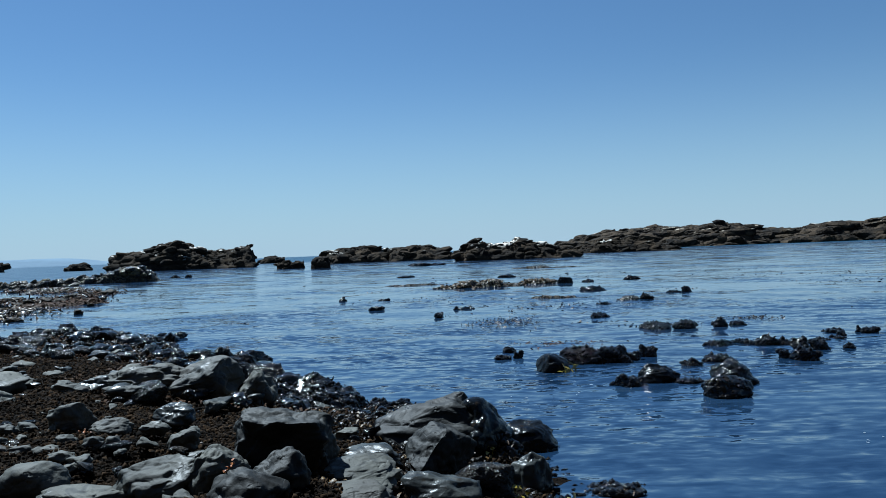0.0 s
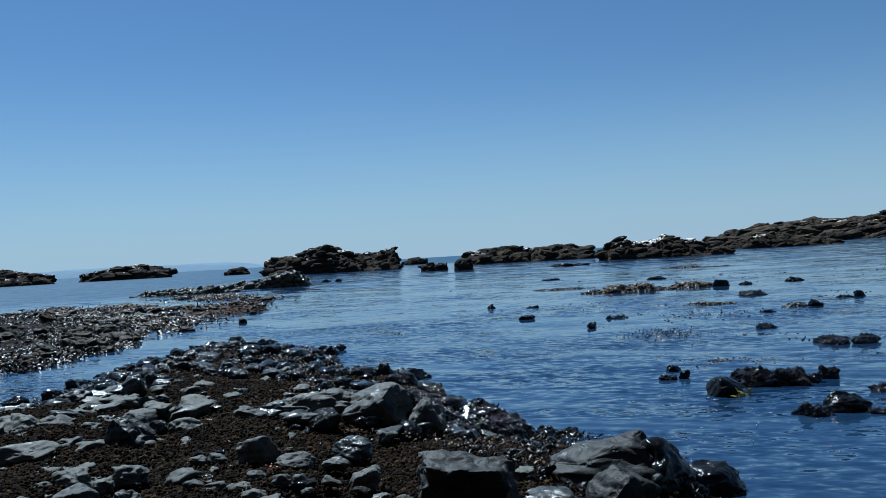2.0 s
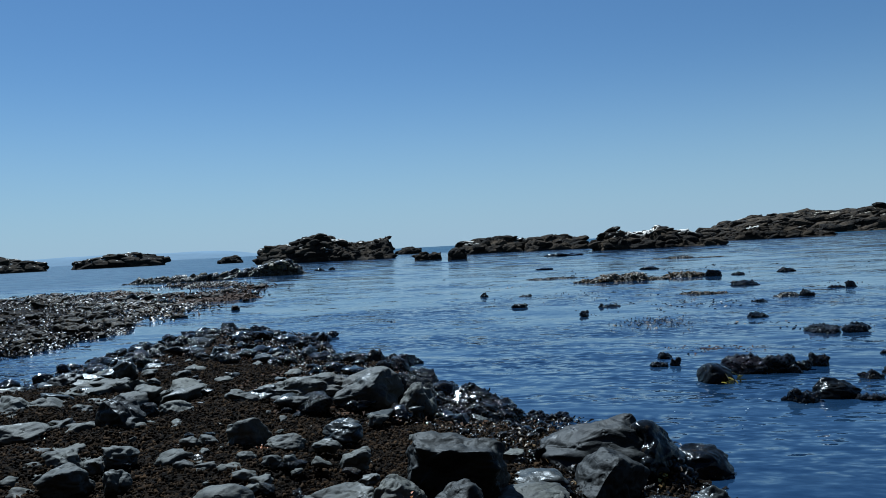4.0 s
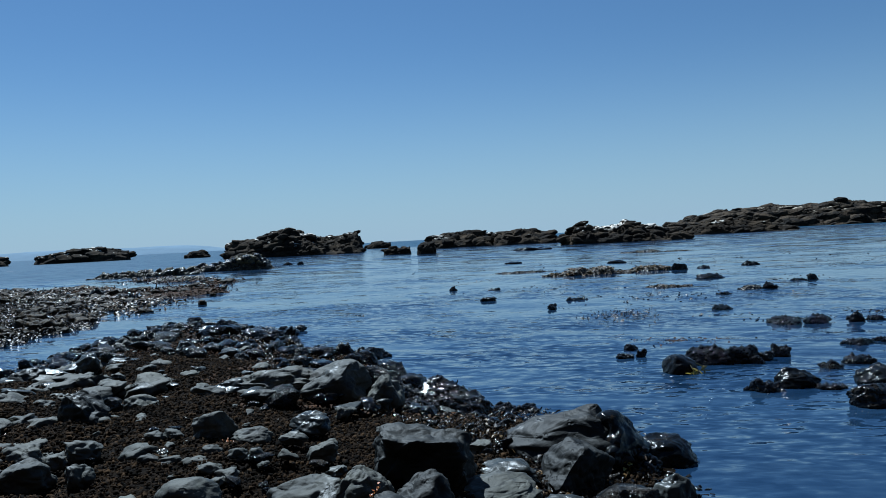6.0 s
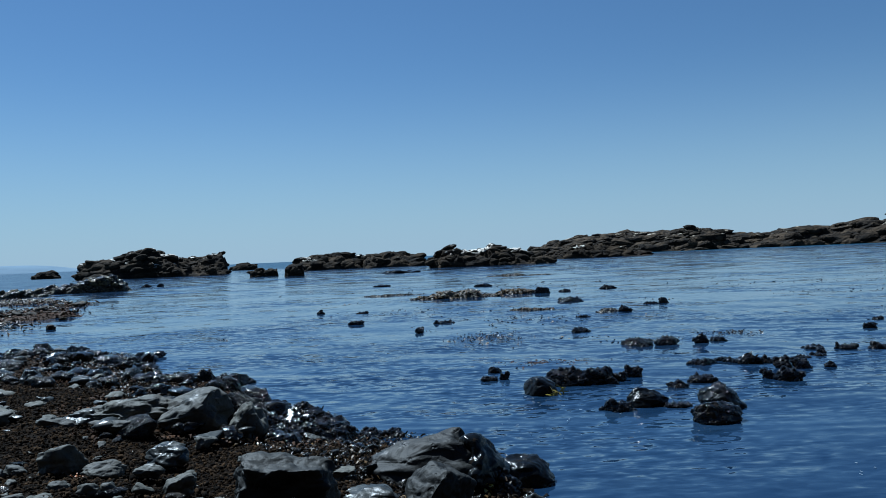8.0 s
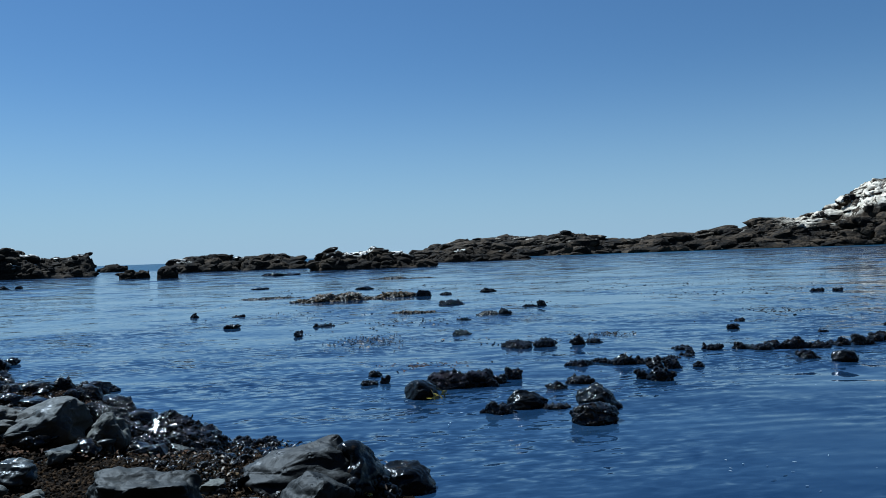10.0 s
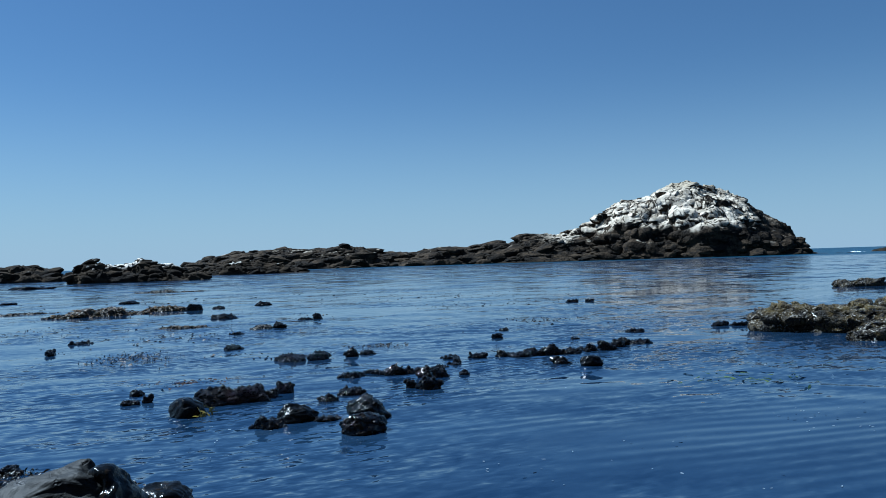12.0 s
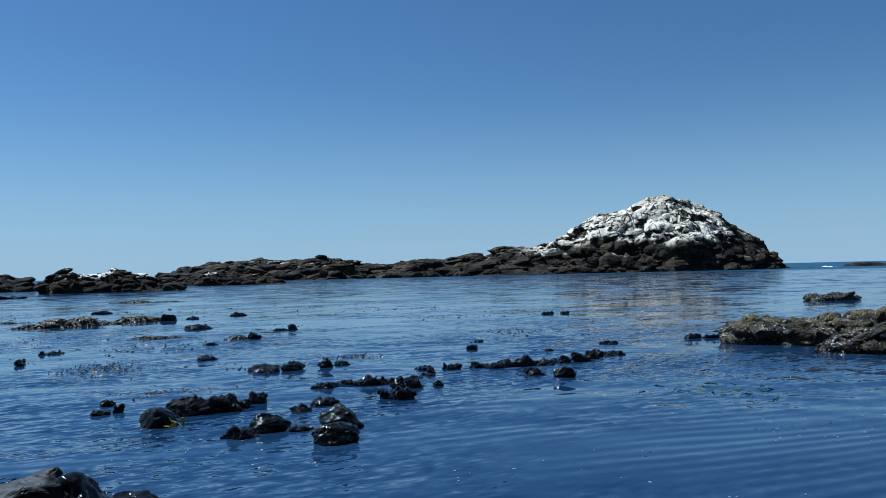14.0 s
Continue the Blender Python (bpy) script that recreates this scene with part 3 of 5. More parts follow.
def clump(x, y, w, h, seed, name="mussel_rock", label="wet black rock crusted with mussels, standing in the sea", weed=60, d=None, yaw=0.0, material=None, weed_material=None, flat=False, sub=4, cobble=0.075, cell=None):
    """A low wet rock in the water with a ragged skin and blades of weed on it."""
    w, h = w * 1.12, h * 0.94
    d = d or w * 0.75
    cell = cell or max(2.0, min(5.0, w / 0.075))
    cobble = 0.14 if name == "weed_rock" else cobble
    p, f = rock_points(seed, sub, 2.3, 5, 0.75, 0.2, 0.03, cobble, cell)
    p = p / np.abs(p).max(0) * (w / 2, d / 2, h)
    dent = fbm(p * (2.6 / w) + seed, 2, seed + 40, 0.4)
    p[:, 2] *= np.clip(0.8 + (0.5 if flat else 0.28) * dent, 0.3, 1.15)
    p[:, :2] *= np.clip(1 + 0.2 * fbm(p * (2.4 / w) + 5.0, 2, seed + 50, 0.4), 0.75, 1.25)[:, None]
    ob = tagged(place(new(name, mesh_of(name, p, f, material or M_MUSSEL)), x, y, 0.0, yaw), label, "rock")
    if weed:
        small = name == "weed_rock"
        s, nn = skin_spots(p, f, 10 + int(weed * (0.8 if small else 0.42)), seed + 5)
        keep = s[:, 2] > -0.01
        v, q = beads(seed + 6, s[keep], nn[keep], 0.017 if small else min(0.028, 0.012 + 0.05 * w))
        tagged(part("mussel_crust", mesh_of("mussel_crust", v, q, M_BEAD), ob, "glossy black mussels"), kind="stuff")
        s, nn = skin_spots(p, f, weed // 3 + 4, seed + 1)
        keep = s[:, 2] > -0.01
        v, q = fronds(seed + 2, s[keep], nn[keep], min(0.035, w * 0.12), 0.012 if w < 1 else 0.03, 0.01, 0.3)
        tagged(part("seaweed", mesh_of("seaweed", v, q, weed_material or M_FROND), ob, "short wet brown seaweed blades"), kind="stuff")
    return ob


def quad_ball(n):
    """A unit ball of six curved square faces, as arrays of quads."""
    g = np.linspace(-1, 1, n + 1)
    a, b = np.meshgrid(np.tan(g * math.pi / 4), np.tan(g * math.pi / 4), indexing="ij")
    a, b, c = a.ravel(), b.ravel(), np.ones(a.size)
    sides = [np.stack(q, 1) for q in ((a, b, c), (b, a, -c), (c, a, b), (-c, b, a), (b, c, a), (a, -c, b))]
    p = np.concatenate(sides)
    p /= np.linalg.norm(p, axis=1, keepdims=True)
    return p, np.concatenate([grid_faces(n + 1, n + 1) + k * len(a) for k in range(6)])


def worn_lobes(skin, seed, long, thick, n, dip=6.0, lo=-1e9, hi=1e9, low=0.15, spread=10.0, sink=0.2, top=1e9):
    """Worn, rounded beds of rock lying over the front and crest of an island: vertices and quads."""
    rng = np.random.RandomState(seed)
    ball_p, ball_f = quad_ball(4 if long > 0.3 else 3)
    shapes = []
    for k in range(6):
        q = np.sign(ball_p) * np.abs(ball_p) ** 0.86
        shapes.append(q * (1 + 0.34 * fbm(ball_p * 1.4 + 5.1 * k, 4, seed + k, 0.5))[:, None])
    flat = skin.reshape(-1, 3)
    across = np.gradient(skin[:, :, 2], axis=1) / np.maximum(np.gradient(skin[:, :, 1], axis=1), 1e-3)
    ok = np.flatnonzero((flat[:, 2] > low) & (flat[:, 2] < top) & (flat[:, 0] > lo) & (flat[:, 0] < hi) & (flat[:, 0] > flat[0, 0] + 0.5 * long) & (flat[:, 0] < flat[-1, 0] - 0.5 * long) & (across.ravel() > -0.35))
    verts, faces = [], []
    for k, at in enumerate(rng.choice(ok, n)):
        size = rng.uniform(0.55, 1.35)
        lw, tw = long * size * rng.uniform(0.6, 1.3), thick * size * rng.uniform(0.75, 1.25)
        rock = Matrix(pose(0, 0, 0, math.degrees(math.atan(np.clip(across.ravel()[at], 0, 2.0))) * 0.8, -dip + rng.normal() * spread, rng.normal() * 14).to_3x3())
        q = shapes[k % 6] * (lw / 2, max(0.8 * tw, 0.3 * lw) * 0.7, tw / 2)
        verts.append(q @ np.array(rock).T + flat[at] - (0, 0, sink * tw))
        faces.append(ball_f + k * len(ball_p))
    return np.concatenate(verts), np.concatenate(faces)


def ridge_island(name, a, b, ridge, front, back, step, material, label, category="island", seed=1, rough=0.5, ledge=0.0, grow=0.8, power=2.0, cell=1.0, rank="", beds=0.22, lobes=()):
    """A rocky island along the line from a to b: a ridge of given heights, falling to the sea on both sides, with ledges and cracks."""
    a, b = Vector((*a, 0)), Vector((*b, 0))
    length = (b - a).length
    nu = int((length + 2 * rough) / step) + 2
    rh_u, rh = [q[0] for q in ridge], [q[1] for q in ridge]
    top = max(rh)
    reach_f, reach_b = front + grow * top, back + grow * top
    crest = 0.2 * reach_b
    vs = np.concatenate([np.linspace(-reach_f, crest, int((reach_f + crest) / step) + 2), np.linspace(crest, reach_b, int(0.3 * reach_b / step) + 3)[1:]])
    nv = len(vs)
    u, v = np.meshgrid(np.linspace(-rough, length + rough, nu), vs, indexing="ij")
    u, v = u.ravel(), v.ravel()
    q0 = np.stack([u, v, np.zeros_like(u)], 1)
    bend = fbm(q0 * (0.35 / cell), 3, seed) * cell * 0.8
    hr = np.interp(u + bend * 0.35, rh_u, rh, left=-1, right=-1)
    ends = np.clip((np.minimum(u, length - u) + 0.35 * bend) / min(0.05 * length + 0.25, 1.2), 0, 1)
    hr = np.where(hr > 0, hr * ends ** 0.7, hr)
    wide = (np.where(v < 0, front, back) + grow * np.maximum(hr, 0)) * (0.25 + 0.75 * ends)
    q = np.clip(np.abs(v + bend) / wide, 0, 1.6)
    h = np.where(hr > 0, hr * np.clip(1 - q ** power, -0.6, 1), -0.3)
    mass = np.clip(h / (0.35 * top) + 0.25, 0.1, 1)
    c1, c2 = cell_noise(q0 * (0.55 / cell) * (1.0, 1.4, 1.0) + 0.3 * fbm(q0 / cell, 2, seed + 3)[:, None], seed + 4)
    bed = np.stack([u * 0.18 + v * 0.1, v * 0.5 - u * 0.12, h * 0.4], 1) / cell
    h = h + mass * rough * (0.8 * fbm(bed * 1.3, 5, seed + 9, 0.55, True) - 0.2 + 0.45 * (0.5 - c1) - 0.12 * smoothstep(c2 - c1, 0.14, 0.0))
    h = h + mass * rough * 0.28 * fbm(np.stack([u, v * 1.3, h], 1) * (1.9 / cell), 4, seed + 15, 0.7, True)
    slant = np.stack([(0.45 * u - 0.9 * h + 0.25 * v) * 1.5, (u * 0.9 + h * 0.45) * 0.22, v * 0.4], 1) / cell
    h = h + mass * rough * beds * fbm(slant, 3, seed + 33, 0.6, True)
    if ledge:
        s = (h + 0.1 * u + 0.06 * v) / ledge
        h = h + 0.5 * ledge * (np.floor(s) + smoothstep(s - np.floor(s), 0.55, 1.0) - s) * np.clip(h / ledge, 0, 1)
    tops = h.reshape(nu, nv).max(1)
    aim = np.interp(np.linspace(-rough, length + rough, nu), rh_u, rh, left=0.3, right=0.3)
    ratio = np.clip(aim / np.maximum(tops, 0.2 * top), 0.4, 1.3)
    span = max(3, int(1.2 * cell / step)) | 1
    ratio = np.convolve(np.pad(ratio, span // 2, "edge"), np.ones(span) / span, "valid")
    h = np.where(h > 0, h * np.repeat(ratio, nv), h)
    border = np.minimum(np.minimum(u + rough, length + rough - u), np.minimum(v + reach_f, reach_b - v))
    h = np.maximum(h, -0.6) - (0.5 + 1.2 * rough) * smoothstep(border, 4 * step, step)
    if lobes:
        h = h - 0.14 * lobes[0][1] * smoothstep(h, 0.0, 0.6 * lobes[0][1])
    p = np.stack([u, v, h], 1)
    p[:, :2] += (rough * 0.45 * np.stack([fbm(p * (0.7 / cell), 3, seed + 21), fbm(p * (0.7 / cell), 3, seed + 27)], 1))
    faces, skin = grid_faces(nu, nv), p.reshape(nu, nv, 3)
    for k, lobe in enumerate(lobes):
        lv, lf = worn_lobes(skin, seed + 70 + k, *lobe)
        faces = np.concatenate([faces, lf + len(p)])
        p = np.concatenate([p, lv])
    ob = new(name, mesh_of(name, p, faces, material))
    ob.matrix_basis = pose(a.x, a.y, 0, 0, 0, math.degrees(math.atan2(b.y - a.y, b.x - a.x)))
    return tagged(ob, label, category, rank)


def heap_on(parent, n, seed, size, lo, hi, material, label, low=0.3):
    """Loose blocks lying on an island, as parts of it."""
    rng = np.random.RandomState(seed)
    me = parent.data
    co = np.empty(len(me.vertices) * 3, np.float32)
    me.vertices.foreach_get("co", co)
    co = co.reshape(-1, 3)
    ok = np.flatnonzero((co[:, 2] > low) & (co[:, 0] > lo) & (co[:, 0] < hi))
    shapes = []
    for k in range(4):
        p, f = rock_points(seed + k, 3, 3.0, 6, 0.75, 0.1, 0.04)
        shapes.append(mesh_of("block", p * 0.5, f, material))
    for k in range(n):
        v = co[rng.choice(ok)]
        s = size * rng.uniform(0.5, 1.3)
        o = part("block", shapes[k % 4], parent, label if k == 0 else "")
        o.matrix_basis = pose(v[0], v[1], v[2] - 0.03 * s, rng.uniform(-20, 20), rng.uniform(-20, 20), rng.uniform(0, 360)) @ Matrix.Diagonal((s * 1.2, s, s * 0.7, 1))


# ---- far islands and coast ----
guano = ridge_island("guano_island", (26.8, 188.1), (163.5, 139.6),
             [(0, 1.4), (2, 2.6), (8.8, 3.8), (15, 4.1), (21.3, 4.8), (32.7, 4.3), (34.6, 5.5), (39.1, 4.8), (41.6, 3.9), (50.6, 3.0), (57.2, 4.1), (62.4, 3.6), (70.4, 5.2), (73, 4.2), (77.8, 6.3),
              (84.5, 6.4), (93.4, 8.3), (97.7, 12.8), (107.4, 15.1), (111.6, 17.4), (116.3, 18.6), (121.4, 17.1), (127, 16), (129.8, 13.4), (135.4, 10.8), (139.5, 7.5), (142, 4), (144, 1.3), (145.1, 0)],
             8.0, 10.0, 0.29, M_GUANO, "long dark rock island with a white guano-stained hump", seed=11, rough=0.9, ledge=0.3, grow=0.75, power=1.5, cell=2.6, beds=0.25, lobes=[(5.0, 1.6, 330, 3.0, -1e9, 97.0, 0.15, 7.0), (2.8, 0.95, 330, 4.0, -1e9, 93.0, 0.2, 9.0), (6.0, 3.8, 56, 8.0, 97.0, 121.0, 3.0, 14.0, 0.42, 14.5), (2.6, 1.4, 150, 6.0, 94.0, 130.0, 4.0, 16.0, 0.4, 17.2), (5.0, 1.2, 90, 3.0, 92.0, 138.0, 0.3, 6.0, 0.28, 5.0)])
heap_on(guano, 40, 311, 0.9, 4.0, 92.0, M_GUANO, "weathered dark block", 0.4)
ridge_island("rock_islet", (-17.3, 110.7), (-7.2, 111.8), [(0, 0.6), (2.1, 1.8), (5.2, 2.25), (8.7, 1.9), (10, 0.9)], 2.5, 3.0, 0.13, M_ISLAND, "low dark rock islet with pale crest spots", seed=21, rough=0.45, cell=0.6, power=1.4, lobes=[(1.9, 0.7, 46)])
ridge_island("rock_islet", (-7.5, 109.7), (1.8, 110.0), [(0, 1.0), (1.2, 1.7), (4.2, 2.15), (7.6, 1.5), (9.3, 0.5)], 2.5, 3.0, 0.13, M_ISLAND, "low dark rock islet with pale crest spots", seed=23, rough=0.45, cell=0.6, power=1.4, lobes=[(1.9, 0.7, 42)])
ridge_island("rock_islet", (1.4, 84.0), (14.2, 82.8), [(0, 0.7), (0.6, 1.5), (2, 2.15), (4.2, 1.6), (6.4, 2.05), (9.1, 1.5), (10.6, 1.0), (12.7, 0.7)], 2.0, 2.5, 0.11, M_CAPPED, "dark boulder islet with white-topped rocks", seed=27, rough=0.5, cell=0.55, power=1.4, lobes=[(1.5, 0.65, 80, 0.0)])
ridge_island("rock_islet", (18.9, 118.5), (33.5, 114.5), [(0, 0.6), (3, 1.6), (5.5, 2.1), (9, 2.0), (12, 1.0), (15, 0.3)], 2.5, 4.0, 0.15, M_ISLAND, "low dark rubble islet before the long island", seed=29, rough=0.5, cell=0.6, power=1.3, lobes=[(1.3, 0.5, 90)])
stack = ridge_island("boulder_island", (-43.0, 103.4), (-24.9, 109.2), [(0, 0.4), (0.6, 1.3), (2.4, 2.5), (5.7, 2.6), (6.5, 3.4), (9.2, 3.6), (11.1, 2.8), (14.1, 2.45), (16.5, 2.7), (18, 2.9), (18.7, 2.0), (19, 0.5)],
                     2.5, 3.5, 0.15, M_ISLAND, "dark island of heaped weathered boulders", seed=31, rough=0.42, cell=0.75, power=1.6, lobes=[(2.3, 0.95, 46, 4.0, 0.0, 7.0, 0.15, 9.0, 0.28), (1.25, 0.65, 130, 3.0, 4.0, 1e9, 0.15, 14.0, 0.24)])
heap_on(stack, 46, 301, 1.3, 5.4, 11.6, M_ISLAND, "weathered boulder", 2.1)
ridge_island("rock_islet", (-131.2, 193.8), (-110.9, 206.0), [(0, 0.3), (1.2, 2.0), (4.7, 2.9), (9.5, 3.5), (15.9, 4.1), (20.9, 3.0), (23.4, 1.2), (23.7, 0.2)], 3.0, 5.0, 0.3, M_ISLAND, "dark flat-topped sea rock", seed=37, rough=0.6, cell=1.6, lobes=[(3.4, 1.1, 60, 1.0, -1e9, 1e9, 0.3, 6.0, 0.4)])
ridge_island("rock_islet", (-166.7, 172.6), (-139.0, 195.6), [(0, 3.7), (24, 4.6), (30.5, 3.2), (34.5, 2.5), (36, 0.2)], 4.0, 6.0, 0.35, M_ISLAND, "brown flat-topped sea rock", seed=39, rough=0.6, cell=1.6, lobes=[(3.6, 1.1, 70, 1.0, -1e9, 1e9, 0.3, 6.0, 0.4)])
ridge_island("rock_islet", (-71.0, 152.6), (-66.8, 154.4), [(0, 0.4), (1, 1.4), (3, 1.5), (4.5, 0.6)], 1.0, 1.5, 0.15, M_ISLAND, "small dark sea rock", seed=41, rough=0.3, cell=0.7, lobes=[(1.4, 0.7, 18, 1.0, -1e9, 1e9, 0.15, 6.0, 0.35)])
ridge_island("rock_islet", (-35.7, 158.2), (-30.8, 159.4), [(0, 0.4), (1.5, 1.5), (3, 1.6), (5, 0.5)], 1.0, 1.5, 0.15, M_ISLAND, "small dark sea rock", seed=43, rough=0.3, cell=0.7, lobes=[(1.5, 0.7, 18)])
ridge_island("rock_islet", (-15.5, 75.6), (-12.9, 75.8), [(0, 0.3), (0.7, 0.75), (1.5, 0.6), (2.1, 0.8), (2.7, 0.2)], 0.5, 0.8, 0.07, M_ISLAND, "small dark jagged sea rock", seed=45, rough=0.25, cell=0.5, lobes=[(0.7, 0.35, 26)])
ridge_island("rock_islet", (-11.7, 71.4), (-9.9, 71.6), [(0, 0.6), (0.4, 0.95), (1.2, 1.0), (1.8, 0.6)], 0.5, 0.7, 0.06, M_ISLAND, "blocky dark sea rock", seed=47, rough=0.2, cell=0.5, power=2.2, lobes=[(0.7, 0.45, 18)])
ridge_island("rock_islet", (188.0, 140.0), (197.0, 131.0), [(0, 0.2), (4, 1.0), (9, 0.9), (12.7, 0.2)], 1.5, 2.0, 0.35, M_ISLAND, "low dark sea rock in surf", seed=49, rough=0.3, cell=1.0)


def hills():
    """The far coast, with haze put into its colour."""
    n = 160
    az = np.radians(np.linspace(-75, -21, n))
    rows = []
    for k, (r, s) in enumerate(((4200, 0.0), (4300, 0.7), (4400, 1.0), (4600, 0.3))):
        q = np.stack([az * 9, np.full(n, 0.3 * k), np.zeros(n)], 1)
        taper = smoothstep(np.degrees(az), -20.5, -25)
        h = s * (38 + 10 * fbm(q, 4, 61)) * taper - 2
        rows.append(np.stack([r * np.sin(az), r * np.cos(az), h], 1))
    tagged(new("backdrop", mesh_of("backdrop", np.stack(rows, 1).reshape(-1, 3), grid_faces(n, 4), M_HILL)), "low coast on the horizon, its blue haze painted on", "coast", kind="structure")


hills()

# ---- reefs on both sides ----
reef_label = "pale barnacle-covered reef ledge with brown weed"
ridge_island("reef", (9.9, 9.6), (11.4, 6.5), [(0, 0.12), (0.12, 0.28), (0.4, 0.36), (1.2, 0.37), (1.7, 0.33), (2.4, 0.3), (3.4, 0.28)], 0.3, 0.9, 0.03, M_BARNACLE, reef_label, "reef", 51, 0.1, cell=0.22, grow=0.4,
             lobes=[(0.42, 0.17, 110, 2.0, -1e9, 1e9, 0.04, 14.0), (0.17, 0.1, 420, 0.0, -1e9, 1e9, 0.03, 25.0)])
ridge_island("reef", (9.65, 7.75), (12.5, 5.4), [(0, 0.05), (0.25, 0.2), (0.9, 0.25), (2, 0.25), (4, 0.15)], 0.25, 0.4, 0.03, M_BARNACLE, reef_label, "reef", 53, 0.09, cell=0.25, grow=0.5,
             lobes=[(0.4, 0.14, 60, 2.0, -1e9, 1e9, 0.03, 16.0), (0.16, 0.09, 160, 0.0, -1e9, 1e9, 0.03, 25.0)])
clump(12.15, 8.55, 1.5, 0.66, 554, "reef_block", "high rounded barnacle-crusted block of the reef", 0, d=1.0, yaw=-40, material=M_BARNACLE, sub=5, cobble=0.14, cell=4.5)
clump(13.1, 7.6, 1.5, 0.62, 553, "reef_block", "high rounded barnacle-crusted block of the reef", 0, d=1.1, yaw=-40, material=M_BARNACLE, sub=5, cobble=0.14, cell=4.5)
boulder("reef_block", 10.95, 8.5, 0.5, 0.42, 0.4, "dark square-cut block on the barnacle reef", M_BARNACLE, 55, 25, 0.12, 5, block=4.5, cuts=5, depth=0.85, rough=0.1)
ridge_island("reef", (22.2, 17.95), (23.8, 17.2), [(0, 0.07), (0.4, 0.2), (0.85, 0.15), (1.3, 0.25), (1.75, 0.1)], 0.4, 0.6, 0.05, M_BARNACLE, "small barnacle reef awash", "reef", 57, 0.1, cell=0.25, grow=0.5, lobes=[(0.35, 0.14, 50, 2.0, -1e9, 1e9, 0.03, 16.0)])



def stone_shapes(n, seed, material, sub=3, **shape):
    return [mesh_of("stone", rock_points(seed + k, sub, **shape)[0] * 0.5, ball(sub)[1], material) for k in range(n)]


WET_SHAPES = stone_shapes(7, 500, M_WET, block=2.7, cuts=9, depth=0.62, rough=0.24, grain=0.07, cobble=0.06, cell=2.2, soft=0.05)
RAGGED_SHAPES = stone_shapes(5, 520, M_MUSSEL, block=2.6, cuts=7, depth=0.68, rough=0.25, grain=0.09, cobble=0.14, cell=3.2, soft=0.05)
DRY_SHAPES = stone_shapes(8, 540, M_DRY, block=2.3, cuts=6, depth=0.7, rough=0.32, grain=0.035, soft=0.09)
REEF_SHAPES = stone_shapes(7, 570, M_REEF, block=2.6, cuts=7, depth=0.68, rough=0.28, grain=0.08, cobble=0.1, cell=3.0, soft=0.05)
PALE_SHAPES = stone_shapes(4, 560, M_BARNACLE, block=2.6, cuts=5, depth=0.75, rough=0.12, grain=0.05, cobble=0.1, cell=3.0)


def gather(where, rng, n):
    """n places out of what where(rng, count) gives, batch by batch."""
    out = np.zeros((0, 2))
    while len(out) < n:
        out = np.concatenate([out, where(rng, 4 * n)])
    return out[:n]


def scatter(name, shapes, n, seed, where, size, label, category, group, squash=0.65, sunk=0.15, base=None):
    """Loose stones at places that where() gives."""
    rng = np.random.RandomState(seed)
    for made, (x, y) in enumerate(gather(where, rng, n)):
        s = size[0] + (size[1] - size[0]) * rng.rand() ** 2.2
        z = max(land_at(x, y), -0.03) if base is None else base
        ob = new(name, shapes[made % len(shapes)])
        ob.matrix_basis = pose(x, y, z + s * squash * (0.5 - sunk), rng.uniform(-14, 14), rng.uniform(-14, 14), rng.uniform(0, 360)) @ Matrix.Diagonal((s * rng.uniform(0.9, 1.35), s * rng.uniform(0.8, 1.1), s * squash * rng.uniform(0.8, 1.3), 1))
        tagged(ob, label, category, group)


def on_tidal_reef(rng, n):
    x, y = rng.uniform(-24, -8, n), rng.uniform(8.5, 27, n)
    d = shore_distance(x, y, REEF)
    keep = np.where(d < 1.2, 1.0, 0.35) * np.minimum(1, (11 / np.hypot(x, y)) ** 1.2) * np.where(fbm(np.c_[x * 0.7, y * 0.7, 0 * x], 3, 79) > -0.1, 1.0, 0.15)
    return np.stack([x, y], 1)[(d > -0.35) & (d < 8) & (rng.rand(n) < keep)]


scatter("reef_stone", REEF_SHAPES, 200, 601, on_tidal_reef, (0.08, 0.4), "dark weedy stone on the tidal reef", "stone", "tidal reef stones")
scatter("reef_rock", REEF_SHAPES, 120, 602, on_tidal_reef, (0.1, 0.42), "ragged weed-covered black rock on the tidal reef", "rock", "tidal reef rocks", 0.5)
scatter("pale_stone", PALE_SHAPES, 130, 603, on_tidal_reef, (0.06, 0.22), "pale barnacle-crusted stone on the reef", "stone", "tidal reef pale stones", 0.35)


def weed_patch(name, label, n, seed, spot, length, width, material, lift=0.1, z=0.01, stir=0.18):
    """A bed of weed blades; spot(rng) gives each one's place."""
    rng = np.random.RandomState(seed)
    xy = gather(spot, rng, n)
    pts = np.c_[xy, np.maximum(land(xy[:, 0], xy[:, 1]), 0.0) + z]
    nn = np.tile((0.0, 0.0, 1.0), (len(pts), 1)) + rng.normal(size=(len(pts), 3)) * stir
    nn /= np.linalg.norm(nn, axis=1, keepdims=True)
    v, f = fronds(seed, pts, nn, length, width, lift, 0.6)
    return tagged(new(name, mesh_of(name, v, f, material)), label, "seaweed", kind="stuff")


